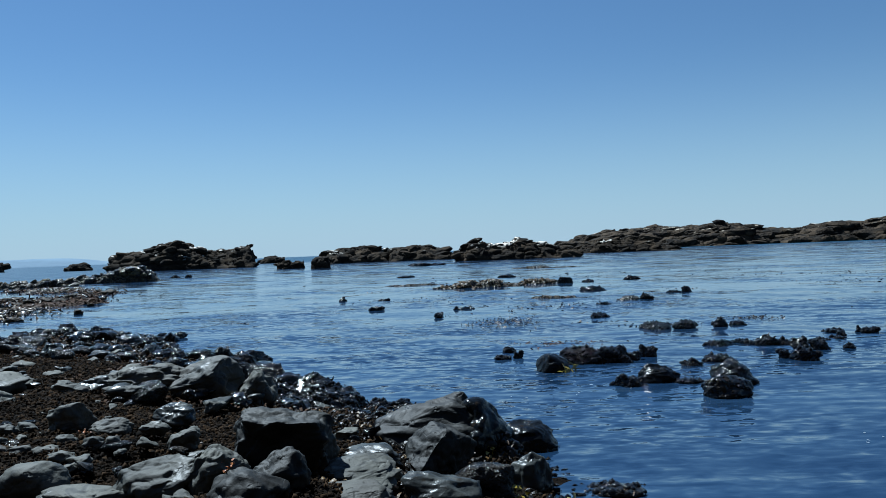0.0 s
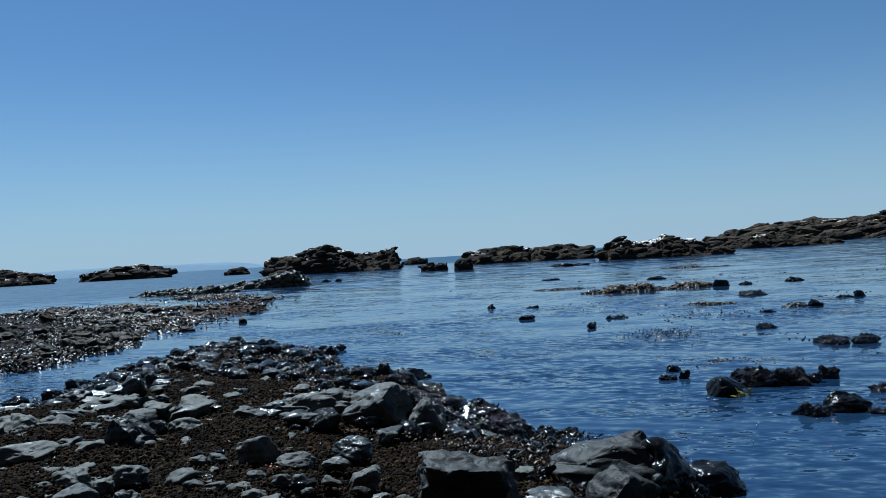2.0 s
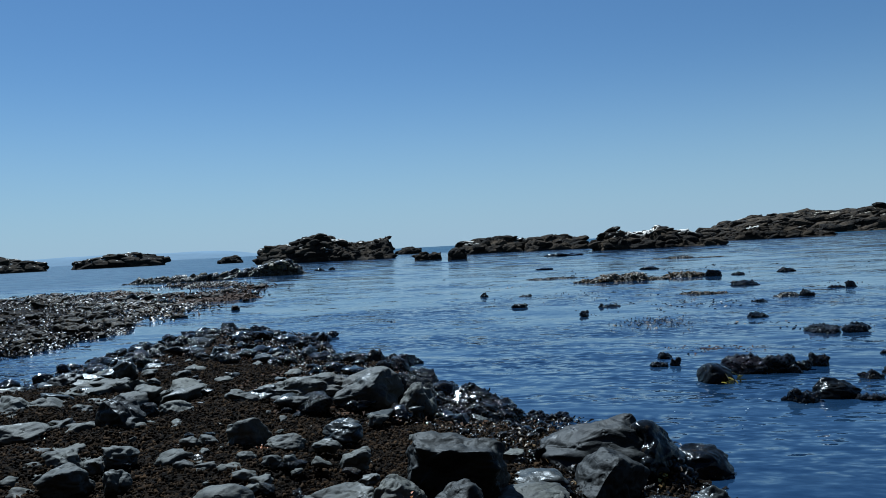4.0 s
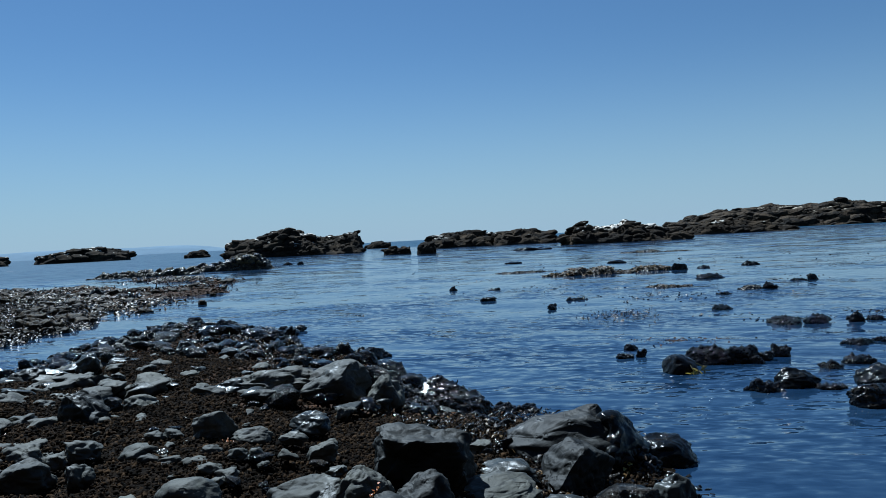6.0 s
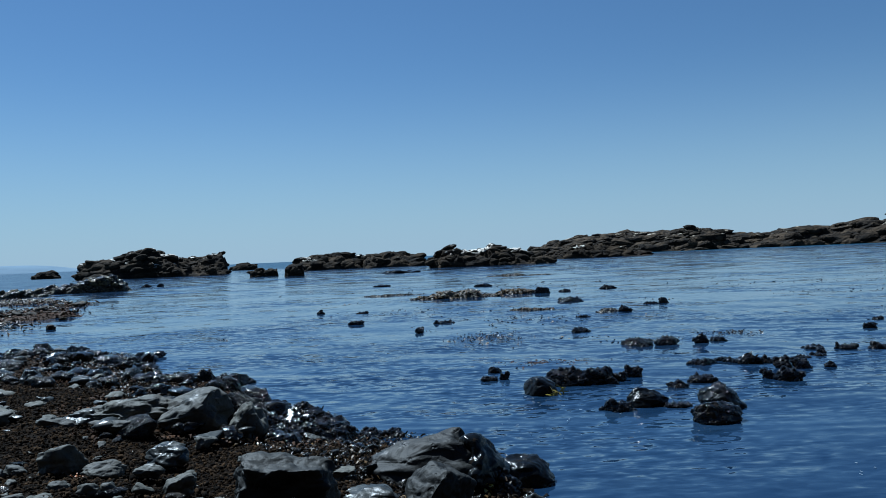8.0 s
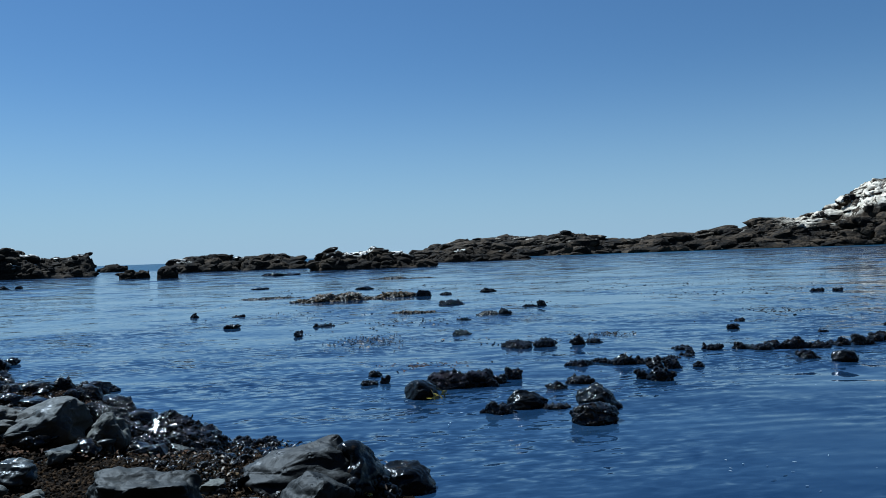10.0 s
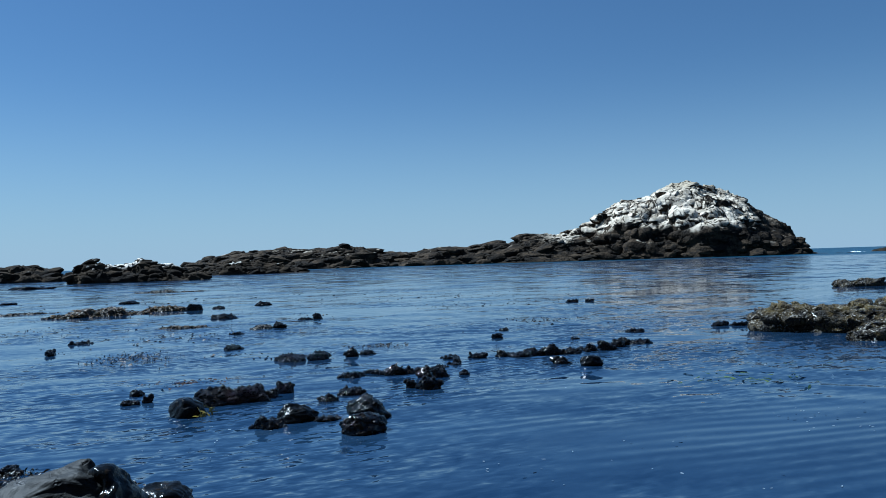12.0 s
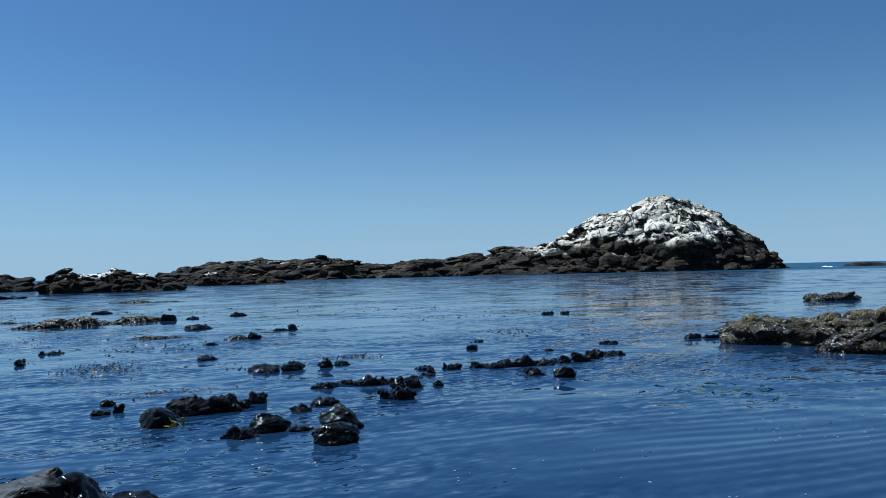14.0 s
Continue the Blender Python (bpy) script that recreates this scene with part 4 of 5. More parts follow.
def weed_bed(x, y, w, d, h, yaw, seed, label="brown seaweed bed lying at the water's surface", material=None, blades=500, rock=None):
    """A low mound of weed on a submerged ledge."""
    n = 70
    u, v = np.meshgrid(np.linspace(-w / 2, w / 2, n), np.linspace(-d / 2, d / 2, 28), indexing="ij")
    q = np.stack([u.ravel(), v.ravel(), 0 * u.ravel()], 1)
    edge = 1 - np.clip((2 * q[:, 0] / w) ** 2 + (2 * q[:, 1] / d) ** 2 + 0.45 * fbm(q * (2.2 / d), 3, seed), 0, 1.6)
    q[:, 2] = h * (0.9 * edge + 0.22 * fbm(q * (5 / d) , 4, seed + 1, 0.6, True) * np.clip(edge + 0.2, 0, 1)) - 0.02
    ob = tagged(place(new("weed_ledge", mesh_of("weed_ledge", q, grid_faces(n, 28), rock or M_BARNACLE)), x, y, 0.0, yaw), label, "reef")
    up = q[q[:, 2] > 0]
    rng = np.random.RandomState(seed)
    s = up[rng.choice(len(up), blades)] + rng.normal(size=(blades, 3)) * (w * 0.012, d * 0.02, 0.005)
    nn = np.tile((0.0, 0.0, 1.0), (blades, 1)) + rng.normal(size=(blades, 3)) * 0.2
    fv, ff = fronds(seed + 5, s, nn / np.linalg.norm(nn, axis=1, keepdims=True), min(0.09, 0.12 * d), min(0.035, d * 0.05), 0.05, 0.3)
    tagged(part("seaweed", mesh_of("seaweed", fv, ff, material or M_KELP), ob, "golden brown seaweed blades"), kind="stuff")
    return ob


def along(line, half, taper=1.0):
    """Places strewn along a bent line, thinning out to both sides."""
    def spot(rng, n):
        pts = np.array(line, float)
        run = np.r_[0, np.cumsum(np.hypot(*(pts[1:] - pts[:-1]).T))]
        at = run[-1] * rng.rand(n) ** taper
        xy = np.stack([np.interp(at, run, pts[:, 0]), np.interp(at, run, pts[:, 1])], 1) + rng.normal(size=(n, 2)) * half
        return xy[fbm(np.c_[xy * 0.9, 0 * at], 3, 77) > -0.35]
    return spot


TONGUES = [([(-9.4, 16.2), (-9.9, 18.0), (-11.2, 20.3), (-13.8, 22.4), (-18.0, 25.5), (-22.5, 31.0)], (0.45, 0.7), 90),
           ([(-10.5, 23.1), (-12.0, 24.6), (-14.8, 26.2), (-18.5, 29.0)], (0.4, 0.9), 70),
           ([(-11.2, 24.2), (-12.6, 27.5), (-12.9, 30.6)], (0.35, 0.8), 40),
           ([(-14.8, 32.6), (-16.4, 34.8), (-18.4, 36.2), (-19.4, 38.6)], (0.5, 0.8), 45)]
for k, (line, half, n) in enumerate(TONGUES):
    scatter("weedy_stone", REEF_SHAPES, n, 641 + k, along(line, half), (0.1, 0.42), "dark weedy stone strewn along a tongue of the reef", "stone", "reef tongue stones", 0.5, 0.25, 0.0)
    weed_patch("reef_weed", "dark wet weed along a tongue of the reef", 16 * n, 651 + k, along(line, half), 0.15, 0.03, M_FROND, 0.3, 0.02, 0.4)
    weed_patch("reef_kelp", "rust and golden weed along a tongue of the reef", 16 * n, 661 + k, along(line, half), 0.15, 0.035, M_RUST if k else M_KELP, 0.25, 0.03, 0.4)
weed_patch("reef_weed", "dark wet weed over the tidal reef", 15000, 611, on_tidal_reef, 0.1, 0.02, M_FROND, 0.3, 0.02, 0.5)
weed_patch("reef_kelp", "golden brown weed strewn over the tidal reef", 6500, 612, on_tidal_reef, 0.085, 0.018, M_KELP, 0.3, 0.02, 0.5)
weed_bed(-10.7, 22.6, 3.0, 1.5, 0.15, 22, 621, "rust-brown seaweed bed on a drying ledge", blades=1500, material=M_RUST, rock=M_RUST)
weed_bed(-13.2, 21.6, 2.2, 1.2, 0.13, 15, 622, blades=500)
weed_bed(-12.2, 20.6, 1.6, 0.7, 0.08, 10, 623, blades=350)
weed_bed(-16.3, 34.2, 3.0, 1.4, 0.18, 12, 624, blades=500)
weed_bed(-18.5, 29.5, 3.4, 1.2, 0.12, 5, 625, blades=450)
weed_bed(-15.5, 26.3, 2.4, 1.0, 0.12, 10, 626, blades=400)
boulder("reef_boulder", -13.6, 22.9, 0.5, 0.45, 0.3, "rounded black wet boulder on the reef", M_WET, 627, 0, 0.0, 4, cuts=5)
boulder("reef_boulder", -12.2, 21.9, 0.55, 0.4, 0.17, "rounded black wet boulder on the reef", M_WET, 628, 0, 0.0, 4, cuts=5)
line = ridge_island("reef", (-25.2, 42.0), (-19.6, 43.2), [(0, 0.06), (1.5, 0.16), (3, 0.25), (4.4, 0.35), (5.8, 0.2)], 0.4, 0.8, 0.06, M_BARNACLE, "long low weedy reef of dark rocks", "reef", 631, 0.22, cell=0.5, lobes=[(0.6, 0.28, 90, 2.0, -1e9, 1e9, 0.02, 22.0)])
heap_on(line, 40, 640, 0.32, 0.5, 5.6, M_WET, "wet black boulder", 0.08)
pile = ridge_island("reef", (-22.2, 46.6), (-16.4, 47.6), [(0, 0.1), (1, 0.25), (2.2, 0.3), (3.4, 0.62), (4.3, 0.88), (5.0, 0.6), (5.9, 0.15)], 0.5, 0.9, 0.06, M_BARNACLE, "heap of wet dark boulders with weed", "reef", 633, 0.25, cell=0.7, lobes=[(0.7, 0.4, 90, 2.0, -1e9, 1e9, 0.02, 25.0)])
heap_on(pile, 60, 650, 0.42, 0.3, 5.7, M_WET, "wet black boulder", 0.15)
clump(-17.9, 54.2, 0.9, 0.25, 661, weed=20)
clump(-16.9, 54.0, 0.7, 0.3, 662, weed=20)


# ---- rocks standing in the water ----
smooth_label = "smooth rounded black wet rock standing in the sea"
head = boulder("smooth_rock", 0.93, 7.2, 0.3, 0.26, 0.18, smooth_label, M_SMOOTH, 701, 10, 0.0, 5, block=2.2, cuts=3, depth=0.78, facets=[(-0.9, -0.2, 0.3, 0.7), (0.45, -0.1, 0.9, 0.62)], rough=0.07, grain=0.008, worn=0.7)
kv, kf = fronds(702, np.array([(0.04 + 0.009 * k, -0.17 + 0.004 * k, -0.04 + 0.002 * k) for k in range(16)]), np.tile((0.3, -0.8, 0.5), (16, 1)), 0.075, 0.016, 0.05, 0.2)
part("kelp_strand", mesh_of("kelp_strand", kv, kf, M_YELLOW), head, "yellow-green kelp strand")
clump(1.24, 7.66, 0.42, 0.17, 703, d=0.32, weed=220)
clump(1.5, 7.7, 0.42, 0.155, 704, d=0.3, weed=220)
clump(1.66, 7.6, 0.12, 0.1, 705, weed=40)
clump(1.77, 7.78, 0.14, 0.11, 706, weed=50)
clump(1.96, 7.93, 0.18, 0.13, 707, weed=70)
clump(0.55, 8.12, 0.17, 0.065, 708, weed=50)
clump(0.65, 8.62, 0.13, 0.08, 709, weed=40)
clump(0.7, 8.12, 0.1, 0.085, 710, weed=30)
clump(1.41, 6.32, 0.22, 0.13, 711, weed=60)
boulder("smooth_rock", 1.66, 6.44, 0.36, 0.24, 0.17, "humped black wet rock with a long sloping back", M_SMOOTH, 712, -8, 0.0, 5, block=2.2, cuts=3, depth=0.8, facets=[(0.62, -0.1, 0.78, 0.4), (-0.9, -0.2, 0.4, 0.6)], rough=0.16, grain=0.03, cobble=0.05, cell=1.6, soft=0.04, worn=0.75)
clump(1.88, 6.33, 0.2, 0.05, 713, weed=50)
boulder("smooth_rock", 2.19, 6.27, 0.44, 0.34, 0.19, "broad black wet rock with worn facets in the sea", M_SMOOTH, 714, 0, 0.0, 5, block=2.2, cuts=5, depth=0.75, facets=[(-0.6, -0.2, 0.8, 0.5), (0.75, -0.1, 0.65, 0.62)], rough=0.16, grain=0.03, cobble=0.05, cell=1.6, soft=0.04, worn=0.8)
boulder("smooth_rock", 1.98, 5.8, 0.4, 0.3, 0.14, "broad glistening black rock beaded with wet weed", M_MUSSEL, 715, 15, 0.0, 5, block=2.4, cuts=3, depth=0.8, rough=0.18, grain=0.03, cobble=0.09, cell=3.0)
clump(2.16, 7.15, 0.2, 0.085, 716, weed=30, cobble=0.08)
clump(2.47, 7.5, 0.24, 0.075, 717, weed=80)
clump(2.83, 8.45, 0.28, 0.115, 718, weed=90)
clump(3.11, 8.67, 0.15, 0.06, 719, weed=40)
clump(3.3, 8.4, 0.24, 0.17, 720, weed=90)
clump(3.16, 8.55, 0.14, 0.07, 721, weed=30)
clump(3.5, 8.05, 0.2, 0.14, 722, weed=60)
clump(3.66, 7.98, 0.18, 0.11, 723, weed=50)
clump(3.25, 7.32, 0.24, 0.15, 724, weed=80)
clump(3.12, 7.5, 0.12, 0.09, 725, weed=30)
clump(3.94, 7.97, 0.12, 0.085, 726, weed=40)
clump(2.7, 10.38, 0.4, 0.11, 727, weed=160, flat=True)
clump(3.03, 10.4, 0.36, 0.12, 728, weed=140, flat=True)
clump(3.47, 10.3, 0.2, 0.15, 729, weed=40)
clump(3.72, 10.43, 0.24, 0.1, 730, weed=60)
clump(4.42, 9.24, 0.22, 0.05, 731, weed=90, flat=True)
clump(4.73, 9.11, 0.19, 0.085, 732, weed=60)
clump(5.02, 9.03, 0.24, 0.125, 733, weed=70)
clump(5.2, 8.85, 0.28, 0.08, 734, weed=70)
clump(5.41, 9.02, 0.28, 0.13, 735, weed=70)
clump(5.65, 8.88, 0.24, 0.135, 736, weed=70)
clump(5.23, 8.02, 0.22, 0.15, 737, weed=60)
clump(5.87, 8.72, 0.24, 0.11, 738, weed=60)
boulder("smooth_rock", 5.4, 7.67, 0.28, 0.22, 0.125, smooth_label, M_SMOOTH, 739, 0, 0.0, 5, block=2.3, cuts=2, depth=0.85, rough=0.07, grain=0.008, worn=0.7)
clump(6.22, 8.8, 0.21, 0.12, 740, weed=60)
clump(6.47, 8.8, 0.28, 0.14, 741, weed=70)
clump(6.78, 8.98, 0.2, 0.12, 742, weed=60)
clump(6.97, 9.08, 0.2, 0.11, 743, weed=60)
clump(7.24, 9.12, 0.3, 0.085, 744, weed=80)
clump(8.3, 10.47, 0.28, 0.09, 745, weed=70)
clump(6.91, 10.16, 0.13, 0.05, 746, weed=30)
clump(6.18, 11.2, 0.19, 0.09, 747, weed=40)
clump(6.89, 12.23, 0.17, 0.05, 748, weed=30)
clump(9.95, 10.35, 0.3, 0.09, 749, weed=70)
clump(10.25, 10.2, 0.3, 0.08, 750, weed=70)
clump(11.37, 10.98, 0.42, 0.045, 751, weed=80, flat=True)
clump(3.62, 15.95, 0.46, 0.12, 752, material=M_BARNACLE, label="pale-topped rock awash with weed", weed=50)
clump(3.95, 15.9, 0.24, 0.16, 753, weed=40)
clump(5.0, 17.85, 0.36, 0.07, 754, weed=60)
clump(5.33, 17.85, 0.24, 0.14, 755, weed=30)
clump(3.6, 19.9, 0.62, 0.17, 756, weed=120)
clump(3.62, 24.1, 0.5, 0.3, 757, weed=60)
weed_bed(1.05, 23.9, 2.7, 0.9, 0.2, 0, 758, "long golden seaweed bed on a shallow ledge", blades=900)
weed_bed(2.8, 24.5, 1.7, 0.7, 0.14, 0, 759, "long golden seaweed bed on a shallow ledge", blades=500)
weed_bed(-0.9, 27.0, 2.4, 0.5, 0.05, 0, 760, blades=250, material=M_FROND)
clump(2.42, 31.1, 0.62, 0.16, 761, weed=50)
clump(-1.9, 64.1, 1.9, 0.4, 762, weed=60, sub=5)
clump(-0.6, 64.2, 1.6, 0.3, 763, weed=50)
clump(2.35, 12.42, 0.34, 0.09, 764, weed=90, flat=True)
clump(2.94, 15.05, 0.24, 0.07, 765, weed=50, flat=True)
weed_bed(2.36, 17.5, 1.2, 0.4, 0.06, 0, 766, blades=260)
clump(5.84, 25.4, 0.5, 0.15, 767, weed=60)
clump(4.29, 24.4, 0.45, 0.13, 768, weed=60)
clump(0.39, 15.17, 0.26, 0.07, 769, weed=50, flat=True)
clump(-0.1, 13.98, 0.16, 0.05, 770, weed=30)
weed_bed(4.7, 44.0, 2.0, 0.7, 0.1, 0, 771, blades=160, material=M_FROND)
weed_bed(6.5, 42.9, 1.7, 0.6, 0.06, 0, 772, blades=140, material=M_FROND)
clump(12.45, 18.25, 0.4, 0.11, 773, weed=50, flat=True)
clump(12.95, 18.1, 0.36, 0.1, 774, weed=50, flat=True)
clump(-1.33, 15.68, 0.34, 0.13, 775, weed=50, label="small brown-topped rock standing in the sea", material=M_WET)
clump(-2.41, 19.28, 0.18, 0.11, 776, weed=30)
clump(-1.42, 18.77, 0.28, 0.06, 777, weed=50, flat=True)
clump(-0.11, 13.48, 0.14, 0.08, 778, weed=30)
clump(-1.65, 35.6, 0.8, 0.12, 779, weed=40)
clump(0.32, 15.1, 0.4, 0.07, 780, weed=90, flat=True)


ROW = [(3.3, 8.45), (3.9, 8.5), (4.45, 9.15), (5.0, 9.0), (5.6, 8.9), (6.2, 8.82), (6.9, 9.0), (7.4, 9.15)]
row_rng = np.random.RandomState(790)
for k in range(22):
    at = k / 21 * (len(ROW) - 1)
    j = min(int(at), len(ROW) - 2)
    (ax, ay), (bx, by) = ROW[j], ROW[j + 1]
    clump(ax + (bx - ax) * (at - j) + row_rng.normal() * 0.06, ay + (by - ay) * (at - j) + row_rng.normal() * 0.09, row_rng.uniform(0.08, 0.2), row_rng.uniform(0.04, 0.09), 791 + k,
          label="small wet black mussel rock in a row awash", weed=30, sub=3)


def around(x, y, rx, ry):
    return lambda rng, n: np.stack([x + rng.normal(size=n) * rx, y + rng.normal(size=n) * ry], 1)


def floating(name, label, n, seed, x, y, rx, ry, length, width, material, lift=0.03):
    weed_patch(name, label, n, seed, around(x, y, rx, ry), length, width, material, lift, 0.011, 0.06)


floating("floating_weed", "thin scatter of brown weed floating on the sea", 230, 801, 0.96, 12.3, 0.3, 0.5, 0.045, 0.012, M_FROND)
floating("floating_weed", "olive weed mat floating on the sea", 80, 817, 0.85, 12.0, 0.3, 0.4, 0.045, 0.012, M_KELP)
floating("floating_weed", "reddish weed floating on the sea", 330, 802, 1.12, 9.15, 0.24, 0.12, 0.05, 0.012, M_RUST, 0.03)
floating("floating_weed", "thin scatter of brown weed floating on the sea", 90, 803, 4.3, 11.4, 0.22, 0.14, 0.05, 0.014, M_FROND)
floating("floating_weed", "thin scatter of brown weed floating on the sea", 80, 804, 2.85, 10.85, 0.25, 0.08, 0.05, 0.014, M_FROND)
floating("floating_weed", "thin scatter of brown weed floating on the sea", 90, 805, 1.9, 15.2, 0.6, 0.5, 0.07, 0.02, M_FROND)
floating("floating_weed", "thin scatter of brown weed floating on the sea", 90, 806, 0.2, 18.2, 0.9, 0.9, 0.08, 0.02, M_FROND)
floating("floating_weed", "thin scatter of brown weed floating on the sea", 80, 807, 8.6, 13.5, 0.5, 0.5, 0.07, 0.02, M_FROND)
floating("floating_weed", "thin scatter of brown weed floating on the sea", 70, 808, 11.0, 19.5, 1.3, 0.8, 0.1, 0.025, M_FROND)
floating("floating_weed", "thin scatter of brown weed floating on the sea", 70, 809, 10.0, 24.0, 3.0, 1.2, 0.12, 0.03, M_FROND)
floating("floating_weed", "thin scatter of brown weed floating on the sea", 80, 810, 4.0, 31.0, 3.5, 1.5, 0.15, 0.04, M_FROND)
floating("floating_weed", "thin scatter of brown weed floating on the sea", 90, 811, -17.0, 25.8, 2.5, 1.2, 0.15, 0.04, M_FROND)
floating("floating_weed", "thin scatter of brown weed floating on the sea", 70, 812, -20.0, 32.0, 3.0, 1.5, 0.15, 0.04, M_FROND)
floating("eelgrass", "green eelgrass blades trailing at the surface", 70, 813, 6.2, 6.05, 0.5, 0.3, 0.24, 0.012, M_GREEN, 0.03)


def on_lagoon(rng, n):
    x, y = rng.uniform(-5, 15, n), rng.uniform(10.5, 34, n)
    return np.stack([x, y], 1)[(fbm(np.c_[x * 0.9, y * 1.3, 0 * x], 3, 93) > 0.75) & (land(x, y) < -0.1)]


weed_patch("drifting_weed", "small brown and dark weed scraps drifting on the lagoon", 520, 815, on_lagoon, 0.07, 0.016, M_FROND, 0.03, 0.002, 0.06)
weed_patch("drifting_weed", "small golden weed scraps drifting on the lagoon", 260, 816, on_lagoon, 0.08, 0.016, M_KELP, 0.03, 0.002, 0.06)

lump_rng = np.random.RandomState(820)
fx, fy = lump_rng.uniform(0.3, 7.5, 800), lump_rng.uniform(2.8, 8.5, 800)
fk = (np.hypot(fx, fy) > 3.4) & (value_noise(np.c_[fx * 1.2, fy * 1.2, 0 * fx], 83) > 0.15) & (land(fx, fy) < -0.05)
fs = np.c_[fx[fk], fy[fk], np.full(fk.sum(), 0.006)]
fv, ff = fronds(821, fs, np.tile((0.0, 0.0, 1.0), (len(fs), 1)), 0.022, 0.0045, 0.0, 0.0)
tagged(new("foam_flecks", mesh_of("foam_flecks", fv, ff, M_FLECK)), "tiny pale foam flecks drifting on calm water", "foam", kind="stuff")


# ---- the near shore: large rocks ----
grey = "weathered grey rock on the algae-covered shore"
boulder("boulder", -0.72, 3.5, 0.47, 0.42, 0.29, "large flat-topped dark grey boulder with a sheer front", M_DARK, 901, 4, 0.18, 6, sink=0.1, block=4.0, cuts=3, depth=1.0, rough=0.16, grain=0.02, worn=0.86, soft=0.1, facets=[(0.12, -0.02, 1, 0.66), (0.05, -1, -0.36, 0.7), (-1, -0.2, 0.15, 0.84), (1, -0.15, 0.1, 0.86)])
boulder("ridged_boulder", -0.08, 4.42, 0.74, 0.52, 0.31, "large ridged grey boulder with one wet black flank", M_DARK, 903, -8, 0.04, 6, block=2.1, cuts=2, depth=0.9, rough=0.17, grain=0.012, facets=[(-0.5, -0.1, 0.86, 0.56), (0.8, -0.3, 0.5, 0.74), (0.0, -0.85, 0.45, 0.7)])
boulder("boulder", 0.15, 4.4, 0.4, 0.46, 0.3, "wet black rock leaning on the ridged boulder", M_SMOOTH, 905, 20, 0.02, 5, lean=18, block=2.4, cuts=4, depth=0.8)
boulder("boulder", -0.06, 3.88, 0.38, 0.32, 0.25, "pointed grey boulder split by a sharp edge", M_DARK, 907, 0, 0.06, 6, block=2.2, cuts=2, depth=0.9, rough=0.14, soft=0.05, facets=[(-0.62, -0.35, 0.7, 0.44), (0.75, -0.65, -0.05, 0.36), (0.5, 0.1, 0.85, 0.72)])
boulder("wet_boulder", 0.43, 4.45, 0.32, 0.28, 0.19, "glistening black wet boulder at the water's edge", M_SMOOTH, 909, 0, -0.01, 5, block=2.3, cuts=4, depth=0.8, facets=[(-0.1, -0.25, 0.96, 0.6), (0.75, -0.3, 0.6, 0.55), (0.0, -1.0, 0.1, 0.66)])
boulder("wet_boulder", 0.36, 3.69, 0.22, 0.2, 0.18, "rounded dark wet rock at the water's edge", M_SLAB, 911, 0, 0.0, 5)
boulder("wet_boulder", 0.13, 3.52, 0.28, 0.25, 0.18, "black wet rock with a sloping top", M_WET, 913, 0, 0.03, 5)
boulder("slab", -0.38, 3.82, 0.36, 0.26, 0.1, "wet blue-grey slab between boulders", M_SLAB, 915, -5, 0.11, 5, lean=6, block=4.0)
boulder("stone", -0.53, 4.22, 0.17, 0.14, 0.08, grey, M_DRY, 917, 0, None, 5)
boulder("rock", -0.42, 3.44, 0.46, 0.34, 0.13, "pale smooth-topped grey rock", M_DRY, 919, 0, 0.13, 6, block=2.3, cuts=4, depth=0.85, facets=[(-0.35, -0.5, 0.79, 0.5), (0.45, -0.4, 0.8, 0.55)])
boulder("rock", -0.38, 3.1, 0.46, 0.32, 0.1, "pale broken grey rock", M_DRY, 921, -6, 0.13, 5)
boulder("wet_boulder", -0.05, 3.3, 0.34, 0.26, 0.13, "wet shining dark rock", M_SLAB, 923, 0, 0.08, 5)
boulder("rock", -1.11, 3.06, 0.4, 0.3, 0.14, grey, M_DRY, 925, 6, None, 6, lean=-6)
boulder("rock", -0.88, 3.05, 0.26, 0.3, 0.23, "upright ribbed grey rock", M_DRY, 927, 20, None, 6, lean=12)
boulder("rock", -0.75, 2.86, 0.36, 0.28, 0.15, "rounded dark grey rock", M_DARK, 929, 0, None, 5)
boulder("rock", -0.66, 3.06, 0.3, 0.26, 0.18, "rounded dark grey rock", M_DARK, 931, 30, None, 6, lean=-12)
boulder("stone", -1.6, 3.12, 0.27, 0.22, 0.11, "smooth egg-shaped grey stone in brown algae", M_DRY, 933, 0, None, 5, block=2.2, cuts=2, depth=0.9, rough=0.05)
boulder("rock", -1.33, 2.92, 0.36, 0.22, 0.05, grey, M_DRY, 935, 0, None, 5)
boulder("boulder", -1.66, 5.5, 0.64, 0.5, 0.32, "large blue-grey worn boulder with a dark hollow under it", M_DRY, 937, 0, 0.16, 6, block=2.3, cuts=4, depth=0.85, facets=[(-0.5, -0.35, 0.79, 0.5), (0.2, -0.95, -0.1, 0.6), (0.9, -0.3, 0.3, 0.68)])
boulder("boulder", -1.38, 5.78, 0.36, 0.34, 0.3, "wet black boulder beside the grey one", M_WET, 939, 12, 0.1, 5, block=2.8)
boulder("boulder", -2.14, 5.6, 0.72, 0.52, 0.21, "long low worn grey boulder", M_DRY, 942, 6, 0.19, 6, block=2.1, cuts=2, depth=0.9, rough=0.24, grain=0.03)
boulder("rock", -2.02, 5.3, 0.34, 0.28, 0.12, "low worn grey rock before the boulder", M_DRY, 944, 30, 0.2, 5, rough=0.22)
boulder("boulder", -1.27, 5.42, 0.27, 0.26, 0.24, "worn grey boulder beside the large one", M_DRY, 940, 0, 0.12, 5, block=2.3, cuts=3, depth=0.85)
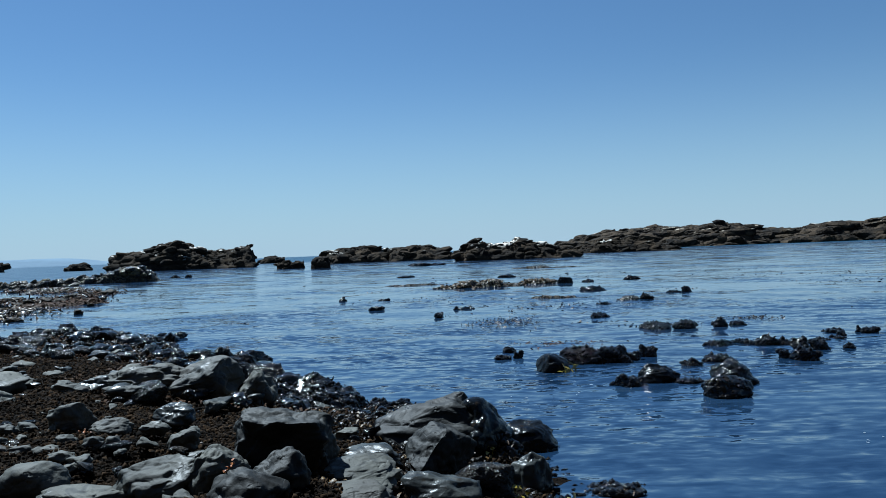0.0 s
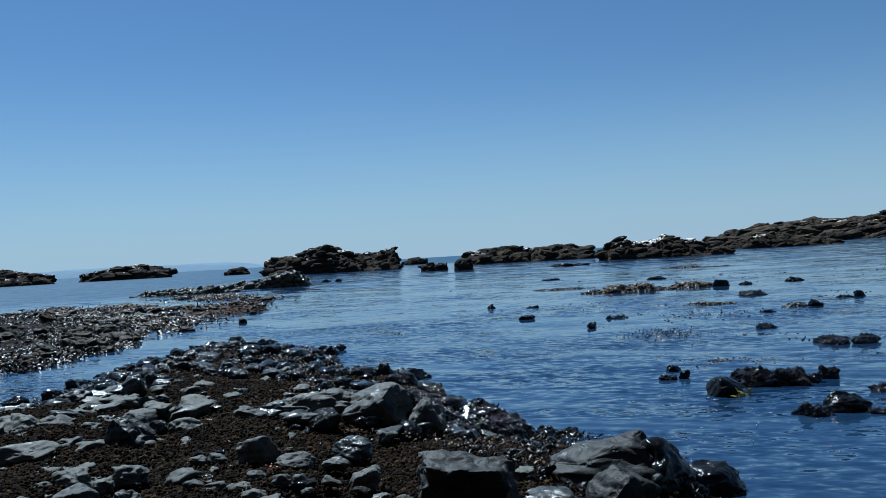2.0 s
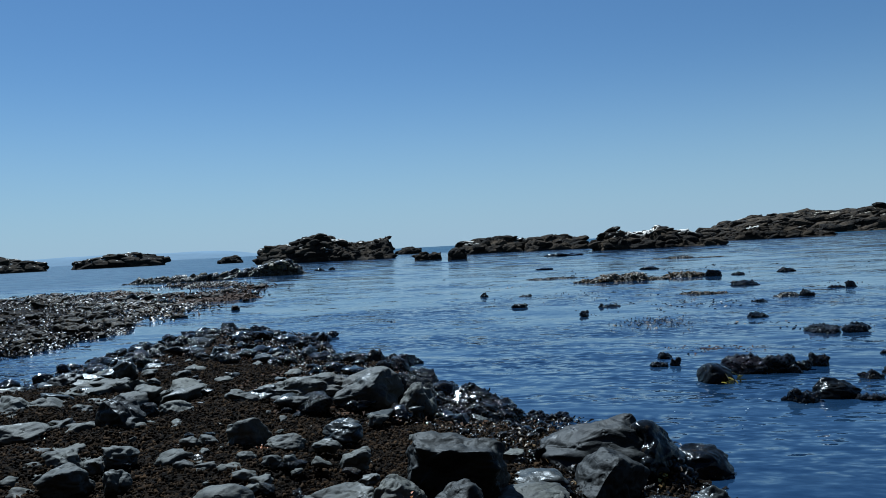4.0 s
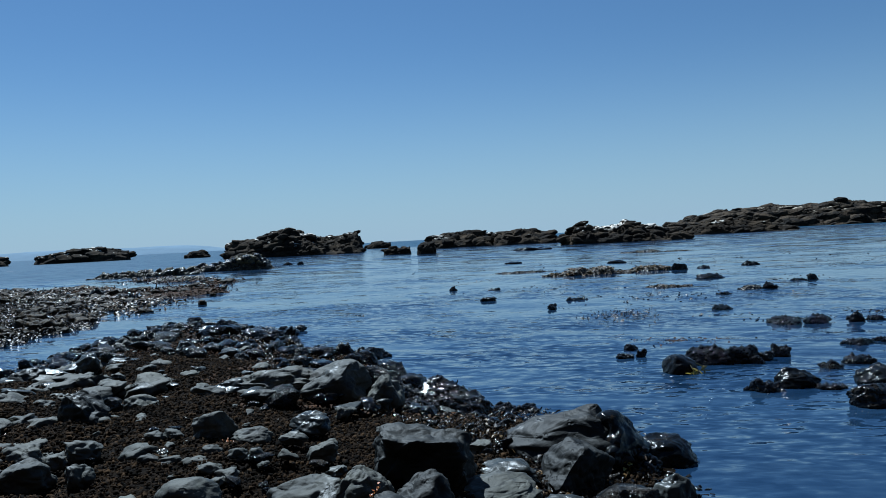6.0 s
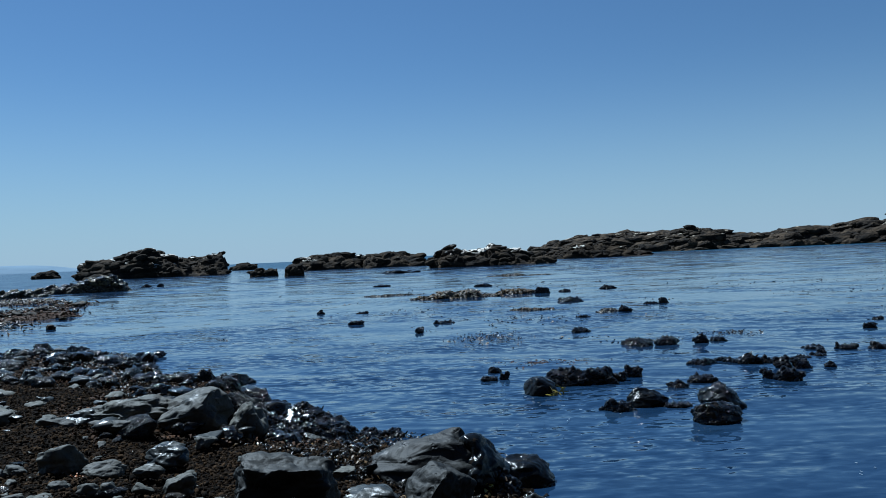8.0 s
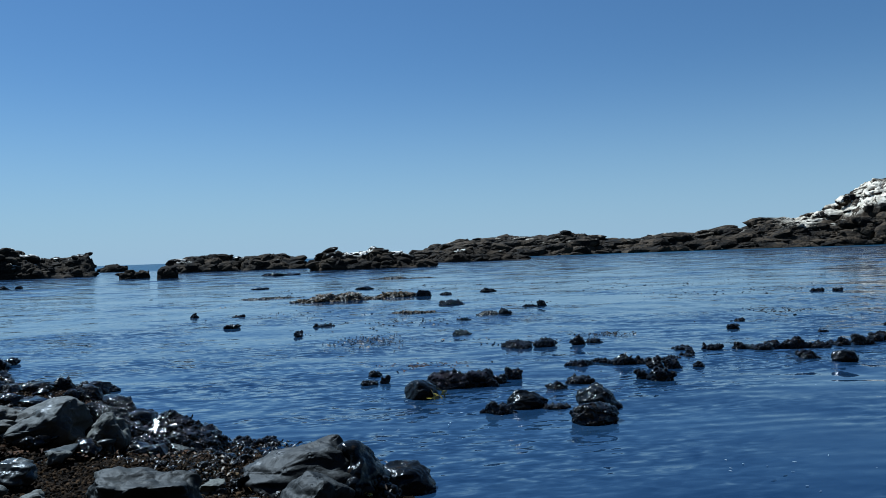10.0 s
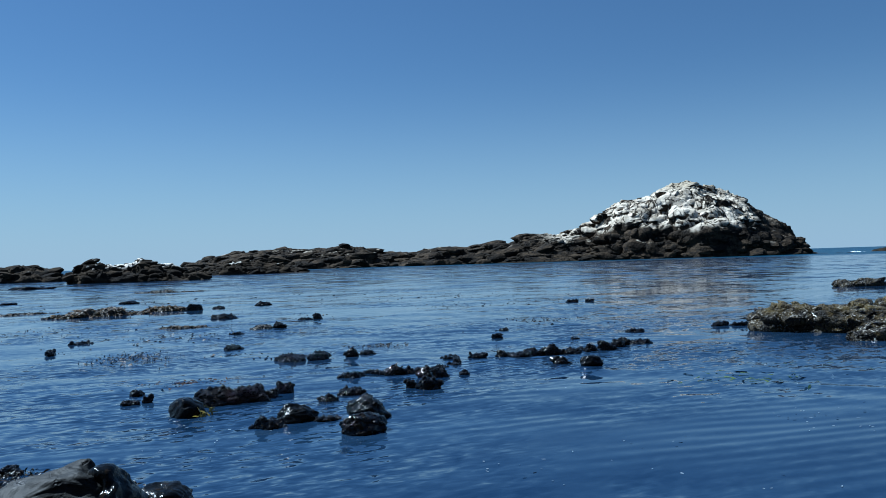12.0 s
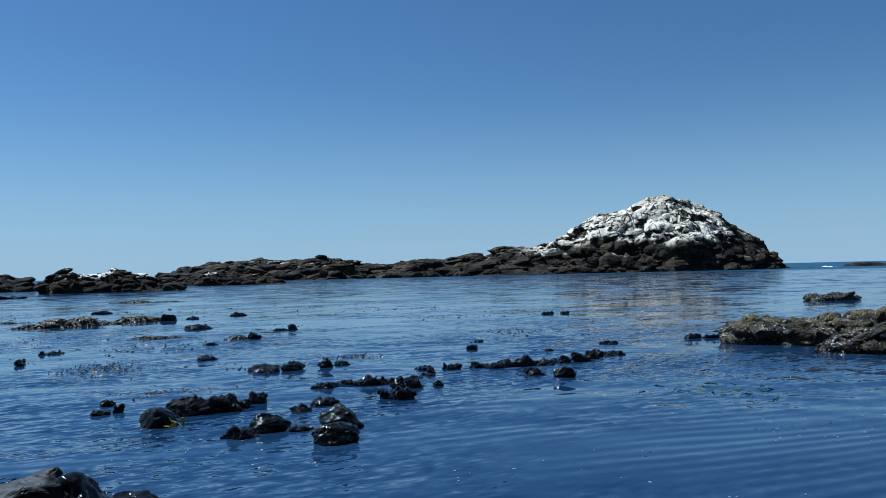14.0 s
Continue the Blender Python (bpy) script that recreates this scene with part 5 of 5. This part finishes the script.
boulder("rock", -2.38, 5.5, 0.27, 0.22, 0.11, "dark wet grey rock", M_SLAB, 943, 0, None, 5)
boulder("rock", -1.92, 5.22, 0.3, 0.24, 0.15, "black wet rock under the grey boulders", M_WET, 945, 0, None, 5)
boulder("rock", -1.95, 4.2, 0.23, 0.2, 0.15, grey, M_DRY, 947, 0, None, 5)
boulder("rock", -1.71, 4.13, 0.23, 0.2, 0.09, grey, M_DRY, 949, 20, None, 5)
boulder("stone", -1.48, 4.06, 0.17, 0.13, 0.06, grey, M_DRY, 951, 0, None, 5)
boulder("stone", -1.24, 3.81, 0.17, 0.14, 0.08, grey, M_DRY, 953, 15, None, 5)
boulder("stone", -1.79, 3.79, 0.12, 0.11, 0.07, grey, M_DRY, 955, 0, None, 4)
boulder("stone", -1.63, 3.73, 0.12, 0.1, 0.07, grey, M_DRY, 957, 0, None, 4, block=4.0)
boulder("stone", -1.55, 3.74, 0.09, 0.09, 0.06, grey, M_DRY, 959, 40, None, 4)
boulder("stone", -1.8, 3.64, 0.14, 0.12, 0.06, grey, M_DRY, 961, 0, None, 4)
boulder("stone", -1.93, 3.65, 0.14, 0.12, 0.06, grey, M_DRY, 963, 0, None, 4)
boulder("stone", -2.05, 3.68, 0.12, 0.1, 0.06, grey, M_DRY, 965, 0, None, 4)
boulder("rock", -2.51, 5.38, 0.32, 0.24, 0.1, grey, M_DRY, 967, 0, None, 5)
boulder("wet_stone", -1.47, 4.34, 0.25, 0.2, 0.1, "shining wet slate stone", M_SLAB, 969, 0, None, 5)
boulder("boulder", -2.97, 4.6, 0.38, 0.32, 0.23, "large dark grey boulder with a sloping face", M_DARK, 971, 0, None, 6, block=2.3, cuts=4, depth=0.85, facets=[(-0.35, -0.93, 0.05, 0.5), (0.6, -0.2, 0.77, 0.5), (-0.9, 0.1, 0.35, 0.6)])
boulder("rock", -2.98, 4.95, 0.22, 0.18, 0.11, "black tilted rock in brown algae", M_WET, 973, -25, None, 5, lean=-20)
boulder("rock", -2.76, 4.93, 0.27, 0.2, 0.11, grey, M_DRY, 975, 10, None, 5)
boulder("stone", -3.15, 5.68, 0.17, 0.13, 0.07, grey, M_DRY, 977, 0, None, 5, block=2.2, cuts=2)
boulder("rock", -3.43, 4.29, 0.42, 0.3, 0.13, "pale slab-like grey rock", M_DRY, 979, 10, None, 5)
boulder("rock", -2.78, 3.78, 0.3, 0.22, 0.09, grey, M_DRY, 981, -8, None, 5)
boulder("rock", -2.45, 3.36, 0.26, 0.2, 0.12, grey, M_DRY, 983, 8, None, 5)
boulder("rock", -2.51, 3.87, 0.21, 0.17, 0.11, grey, M_DRY, 985, 0, None, 5)
boulder("stone", -2.22, 3.37, 0.15, 0.13, 0.11, grey, M_DRY, 987, 0, None, 5)
boulder("stone", -2.28, 4.18, 0.14, 0.12, 0.06, grey, M_DRY, 989, 0, None, 4)
boulder("stone", -2.19, 4.23, 0.13, 0.11, 0.05, grey, M_DRY, 991, 0, None, 4)
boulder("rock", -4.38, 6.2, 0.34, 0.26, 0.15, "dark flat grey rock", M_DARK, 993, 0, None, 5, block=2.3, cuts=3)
boulder("rock", -4.1, 6.57, 0.28, 0.24, 0.2, "dark rounded rock among rubble", M_SLAB, 995, 0, None, 5)
boulder("rock", -4.02, 6.98, 0.34, 0.22, 0.09, "dark low rock among rubble", M_SLAB, 997, 0, None, 5)
boulder("rock", -3.93, 4.96, 0.28, 0.22, 0.14, grey, M_DRY, 999, 0, None, 5)
boulder("stone", -3.98, 5.29, 0.19, 0.15, 0.08, grey, M_DRY, 1001, 0, None, 4)
boulder("stone", -3.52, 5.07, 0.18, 0.15, 0.07, grey, M_DRY, 1003, 0, None, 4)
boulder("stone", -4.99, 6.27, 0.2, 0.16, 0.1, "pale round stone by the channel", M_DRY, 1005, 0, None, 4, block=2.2, cuts=2)
boulder("rock", -4.81, 8.46, 0.23, 0.2, 0.16, "grey pointed rock among black rubble", M_DRY, 1007, 0, None, 5)
boulder("wet_rock", -4.95, 9.3, 0.28, 0.22, 0.16, "shining black rock among rubble", M_WET, 1009, 0, None, 5)
boulder("rock", -3.71, 7.61, 0.22, 0.2, 0.14, "blue-grey wet rock among rubble", M_SLAB, 1011, 0, None, 5)
clump(-4.94, 11.6, 0.44, 0.28, 1013, "weed_rock", "black weed-covered rock at the point of the shore", 160)
clump(-4.95, 9.75, 0.36, 0.38, 1015, "weed_rock", "black wet rock among shore rubble", 120)
clump(-3.88, 11.6, 0.4, 0.15, 1017, "weed_rock", "black weed-covered rock just off the shore", 120)
clump(-2.46, 8.82, 0.32, 0.22, 1019, "weed_rock", "black pointed wet rock at the water's edge", 120, material=M_WET)
clump(-2.1, 8.7, 0.4, 0.14, 1021, "weed_rock", "black weed-covered rock at the water's edge", 120)
clump(-2.75, 8.95, 0.35, 0.14, 1023, "weed_rock", "black weed-covered rock at the water's edge", 100)
clump(-1.12, 5.55, 0.34, 0.33, 1025, "weed_rock", "glistening black rock hung with wet weed", 260, d=0.34)
clump(-0.86, 5.72, 0.36, 0.21, 1027, "weed_rock", "glistening black rock hung with wet weed", 240)
clump(-1.3, 5.75, 0.3, 0.28, 1029, "weed_rock", "glistening black rock hung with wet weed", 200)
clump(-1.0, 5.85, 0.5, 0.34, 1043, "weed_rock", "glistening black rock hung with wet weed", 260, d=0.4)
clump(-0.72, 5.62, 0.44, 0.2, 1045, "weed_rock", "glistening black rock hung with wet weed", 220, d=0.36)
clump(-0.52, 5.78, 0.22, 0.1, 1031, "weed_rock", "black weed-covered rock at the water's edge", 150)
clump(-0.32, 5.8, 0.18, 0.09, 1033, "weed_rock", "black weed-covered rock at the water's edge", 130)
clump(-0.62, 5.2, 0.26, 0.13, 1035, "weed_rock", "dark weed-covered rock between boulders", 200)
clump(0.42, 3.3, 0.26, 0.1, 1037, "weed_rock", "dark weed-covered rock at the water's edge", 160)
clump(0.72, 3.62, 0.3, 0.07, 1039, "weed_rock", "low wet rock with golden weed at the water's edge", 120, weed_material=M_KELP)
clump(0.29, 4.3, 0.2, 0.16, 1041, "weed_rock", "black rock draped with red-brown weed", 220, weed_material=M_KELP)


def kelp_tuft(x, y, z, n, seed, length, material, label):
    pts = np.tile((x, y, z), (n, 1)) + np.random.RandomState(seed).normal(size=(n, 3)) * 0.012
    nn = np.random.RandomState(seed + 1).normal(size=(n, 3)) * 0.5 + (0, -0.3, 0.8)
    v, f = fronds(seed, pts, nn / np.linalg.norm(nn, axis=1, keepdims=True), length, 0.3 * length + 0.003, 0.3, 0.4)
    tagged(new("kelp_tuft", mesh_of("kelp_tuft", v, f, material)), label, "seaweed")


kelp_tuft(-0.5, 3.27, 0.2, 6, 1101, 0.045, M_KELP, "golden brown kelp tuft under the boulder")
kelp_tuft(-0.79, 2.9, 0.36, 16, 1103, 0.012, M_ORANGE, "orange growth on the grey rock")
kelp_tuft(0.28, 3.42, 0.08, 12, 1105, 0.03, M_YELLOW, "yellow kelp tuft at the water's edge")
kelp_tuft(0.2, 4.2, 0.06, 8, 1107, 0.03, M_YELLOW, "yellow-green kelp at the foot of the boulder")
kelp_tuft(-1.8, 4.0, 0.27, 14, 1109, 0.014, M_ORANGE, "orange growth between stones")
kelp_tuft(0.47, 3.2, 0.07, 14, 1113, 0.05, M_YELLOW, "yellow kelp on the low wet rock")
kelp_tuft(-3.2, 9.3, 0.1, 40, 1111, 0.045, M_KELP, "golden kelp on the rubble")


# ---- the near shore: loose stones, rubble and algae ----
def on_shore(lo, hi, box):
    def spot(rng, n):
        x, y = rng.uniform(box[0], box[1], n), rng.uniform(box[2], box[3], n)
        d = shore_distance(x, y, SHORE)
        return np.stack([x, y], 1)[(d > lo) & (d < hi) & (x < 0.5)]
    return spot


def on_flat(rng, n):
    xy = on_shore(0.9, 9.0, (-7.0, 0.6, -1.5, 8.5))(rng, n)
    return xy[rng.rand(len(xy)) < 0.05 + 0.95 * (value_noise(np.c_[xy * 1.6, np.full(len(xy), 3.0)], 91) > 0.25)]


scatter("stone", DRY_SHAPES, 190, 1201, on_flat, (0.03, 0.15), "small weathered grey stone in brown algae", "stone", "grey shore stones", 0.55, 0.32)
scatter("stone", DRY_SHAPES, 60, 1202, on_shore(1.2, 5.0, (-6.5, -3.0, 3.6, 7.4)), (0.08, 0.26), "weathered grey stone in a stony patch", "stone", "grey patch stones", 0.5, 0.32)
OUTCROPS = [(-1.85, 4.15), (-1.75, 3.72), (-2.6, 3.75), (-2.85, 4.7), (-3.4, 4.4), (-2.0, 5.2), (-1.5, 3.2), (-3.9, 5.3), (-2.4, 5.0)]


def round_outcrops(rng, n):
    c = np.array(OUTCROPS)[rng.randint(len(OUTCROPS), size=n)]
    return c + rng.normal(size=(n, 2)) * (0.3, 0.2)


scatter("stone", DRY_SHAPES, 55, 1209, round_outcrops, (0.04, 0.11), "small weathered grey stone against an outcrop", "stone", "outcrop stones", 0.6, 0.3)
scatter("wet_stone", WET_SHAPES, 36, 1210, round_outcrops, (0.04, 0.1), "small dark wet stone against an outcrop", "stone", "outcrop wet stones", 0.6, 0.3)
scatter("wet_stone", WET_SHAPES, 110, 1203, on_shore(-0.05, 1.1, (-7.4, -0.2, 5.0, 13.0)), (0.05, 0.19), "glossy black wet stone in the tidal rubble", "stone", "wet rubble stones", 0.7)
scatter("weed_stone", RAGGED_SHAPES, 270, 1204, on_shore(-0.1, 1.3, (-7.4, -0.2, 5.0, 13.0)), (0.06, 0.25), "ragged weed-crusted black stone in the tidal rubble", "stone", "ragged rubble stones", 0.6)
scatter("wet_stone", WET_SHAPES, 60, 1205, on_shore(1.0, 2.6, (-7.0, -1.5, 7.0, 12.0)), (0.07, 0.24), "glossy black wet stone in the upper rubble", "stone", "upper rubble stones", 0.6)
scatter("wet_pebble", WET_SHAPES, 40, 1206, on_shore(0.0, 1.2, (-1.0, 0.5, 3.0, 5.6)), (0.04, 0.12), "small wet pebble between boulders", "pebble", "wet pebbles", 0.7)
scatter("stone", DRY_SHAPES, 55, 1207, on_shore(1.0, 9.0, (-4.8, -3.1, 4.4, 6.3)), (0.08, 0.24), "weathered grey stone in a stony patch", "stone", "grey patch stones", 0.5, 0.32)
SLATE_SHAPES = stone_shapes(5, 590, M_SLAB, block=2.5, cuts=7, depth=0.66, rough=0.26, grain=0.05, soft=0.05)
scatter("slate_stone", SLATE_SHAPES, 90, 1208, on_shore(0.25, 2.4, (-7.2, -0.6, 5.0, 12.4)), (0.06, 0.22), "damp slate-grey stone among black rubble", "stone", "slate rubble stones", 0.55)
weed_patch("shore_weed", "wet dark weed over the tidal rubble", 15000, 1211, on_shore(-0.1, 1.15, (-7.4, 0.4, 3.0, 13.0)), 0.045, 0.008, M_FROND, 0.3, 0.012, 0.5)
weed_patch("shore_moss", "rust-brown weed matted over the tidal rubble", 5000, 1213, on_shore(0.1, 1.9, (-7.0, -0.4, 5.0, 12.2)), 0.04, 0.012, M_RUST, 0.3, 0.014, 0.5)
weed_patch("shore_kelp", "golden brown weed scraps over the tidal rubble", 1500, 1212, on_shore(0.0, 1.2, (-7.4, 0.4, 3.0, 13.0)), 0.045, 0.01, M_KELP, 0.25, 0.012, 0.4)


def lumps(name, label, category, n, seed, spot, size, material, sub=1, squash=0.8):
    """Very many small lumps in one mesh."""
    rng = np.random.RandomState(seed)
    xy = np.stack([rng.uniform(spot[0], spot[1], n * 4), rng.uniform(spot[2], spot[3], n * 4)], 1)
    d = shore_distance(xy[:, 0], xy[:, 1], SHORE)
    patch = fbm(np.c_[xy * 1.1, np.zeros(len(xy))], 3, 71)
    keep = (xy[:, 1] > spot[2] + 1.0 + 0.6 * patch) & (d > spot[4] + 0.25 * patch) & (d < spot[5]) & (rng.rand(len(xy)) < np.clip((4.4 / np.hypot(xy[:, 0], xy[:, 1])) ** 0.5, 0.4, 1))
    xy = xy[keep][:n]
    crumb = np.array([(1, 0, -0.1), (-0.5, 0.87, -0.1), (-0.5, -0.87, -0.1), (0.4, 0.66, 0.85), (-0.78, 0.05, 0.8), (0.36, -0.68, 0.9)])
    p, f = ball(sub) if sub else (crumb, np.array([(0, 1, 3), (1, 2, 4), (2, 0, 5), (3, 1, 4), (4, 2, 5), (5, 0, 3), (3, 4, 5)]))
    k = len(xy)
    s = (size[0] + (size[1] - size[0]) * rng.rand(k) ** 1.6)[:, None, None]
    base = land(xy[:, 0], xy[:, 1])
    base += (0.012 + 0.038 * smoothstep(base, 0.02, 0.15)) * fbm(np.c_[xy, np.zeros(k)] * 1.6, 3, 5)
    v = p[None] * (1 + 0.3 * rng.normal(size=(k, len(p), 1))) * s * (1, 1, squash) * rng.uniform(0.6, 1.4, (k, 1, 3))
    turn = rng.uniform(0, 6.28, k)[:, None]
    v = np.stack([v[:, :, 0] * np.cos(turn) - v[:, :, 1] * np.sin(turn), v[:, :, 0] * np.sin(turn) + v[:, :, 1] * np.cos(turn), v[:, :, 2]], 2)
    v = v + np.c_[xy, base + s[:, 0, 0] * 0.25 + (0.0 if sub else 0.014 * np.maximum(fbm(np.c_[xy, np.zeros(k)] * 9, 3, 9), -0.3) + 0.003)][:, None, :]
    faces = (np.arange(k) * len(p))[:, None, None] + f[None]
    tagged(new(name, mesh_of(name, v.reshape(-1, 3), faces.reshape(-1, 3), material, True)), label, category, kind="stuff")


lumps("turf_algae", "dense crumbly brown turf algae covering the shore", "algae", 135000, 1301, (-6.5, 0.6, 0.4, 8.6, 0.22, 20), (0.0048, 0.0135), M_ALGAE, 0, 1.0)
# pale scraps whose colour stands in for small white glints in the turf
M_SHELL = make_island_varied("pale_glint_shell", (0.22, 0.2, 0.17), (0.45, 0.42, 0.37), 0.35, 0.4)
lumps("shell_scraps", "pale shell scraps standing in for glints in brown algae", "shells", 260, 1303, (-5.5, 0.4, 2.6, 8.0, 0.5, 20), (0.005, 0.013), M_SHELL, 1, 0.5)
lumps("gravel", "wet black gravel and shell between the rocks", "gravel", 5500, 1302, (-7.5, 0.6, 2.8, 13, -0.05, 1.3), (0.008, 0.022), M_MUSSEL, 1, 0.7)


# ---- surf at the foot of the long island ----
def foam(x, y, w, d, seed):
    n = 26
    u, v = np.meshgrid(np.linspace(-w / 2, w / 2, n * 2), np.linspace(-d / 2, d / 2, n), indexing="ij")
    q = np.stack([u.ravel(), v.ravel(), 0 * u.ravel()], 1)
    e = 1 - (2 * q[:, 0] / w) ** 2 - (2 * q[:, 1] / d) ** 2
    q[:, 2] = 0.28 * np.clip(e, -1, 1) * (0.6 + 0.7 * fbm(q * 0.8, 4, seed, 0.6, True)) - 0.05
    yaw = -math.degrees(math.atan2(x, y))
    tagged(place(new("foam", mesh_of("foam", q, grid_faces(n * 2, n), M_FOAM)), x, y, 0, yaw), "white surf foam at the foot of the island", "foam", kind="stuff")


foam(128.0, 136.0, 9.0, 1.6, 1401)
foam(140.0, 131.0, 6.0, 1.2, 1402)
foam(181.0, 138.0, 4.0, 0.7, 1403)


# ---- an unseen bank, added behind the camera to keep sky light off rock fronts ----
ridge_island("bank", (-26.0, -7.0), (22.0, -7.0), [(0, 9.0), (10, 13.0), (24, 15.0), (38, 13.0), (48, 9.0)], 2.0, 2.0, 0.6, M_ISLAND, "added dark rocky bank, out of view, that blocks sky light", "bank", 71, 1.0, cell=3.0, grow=0.3)
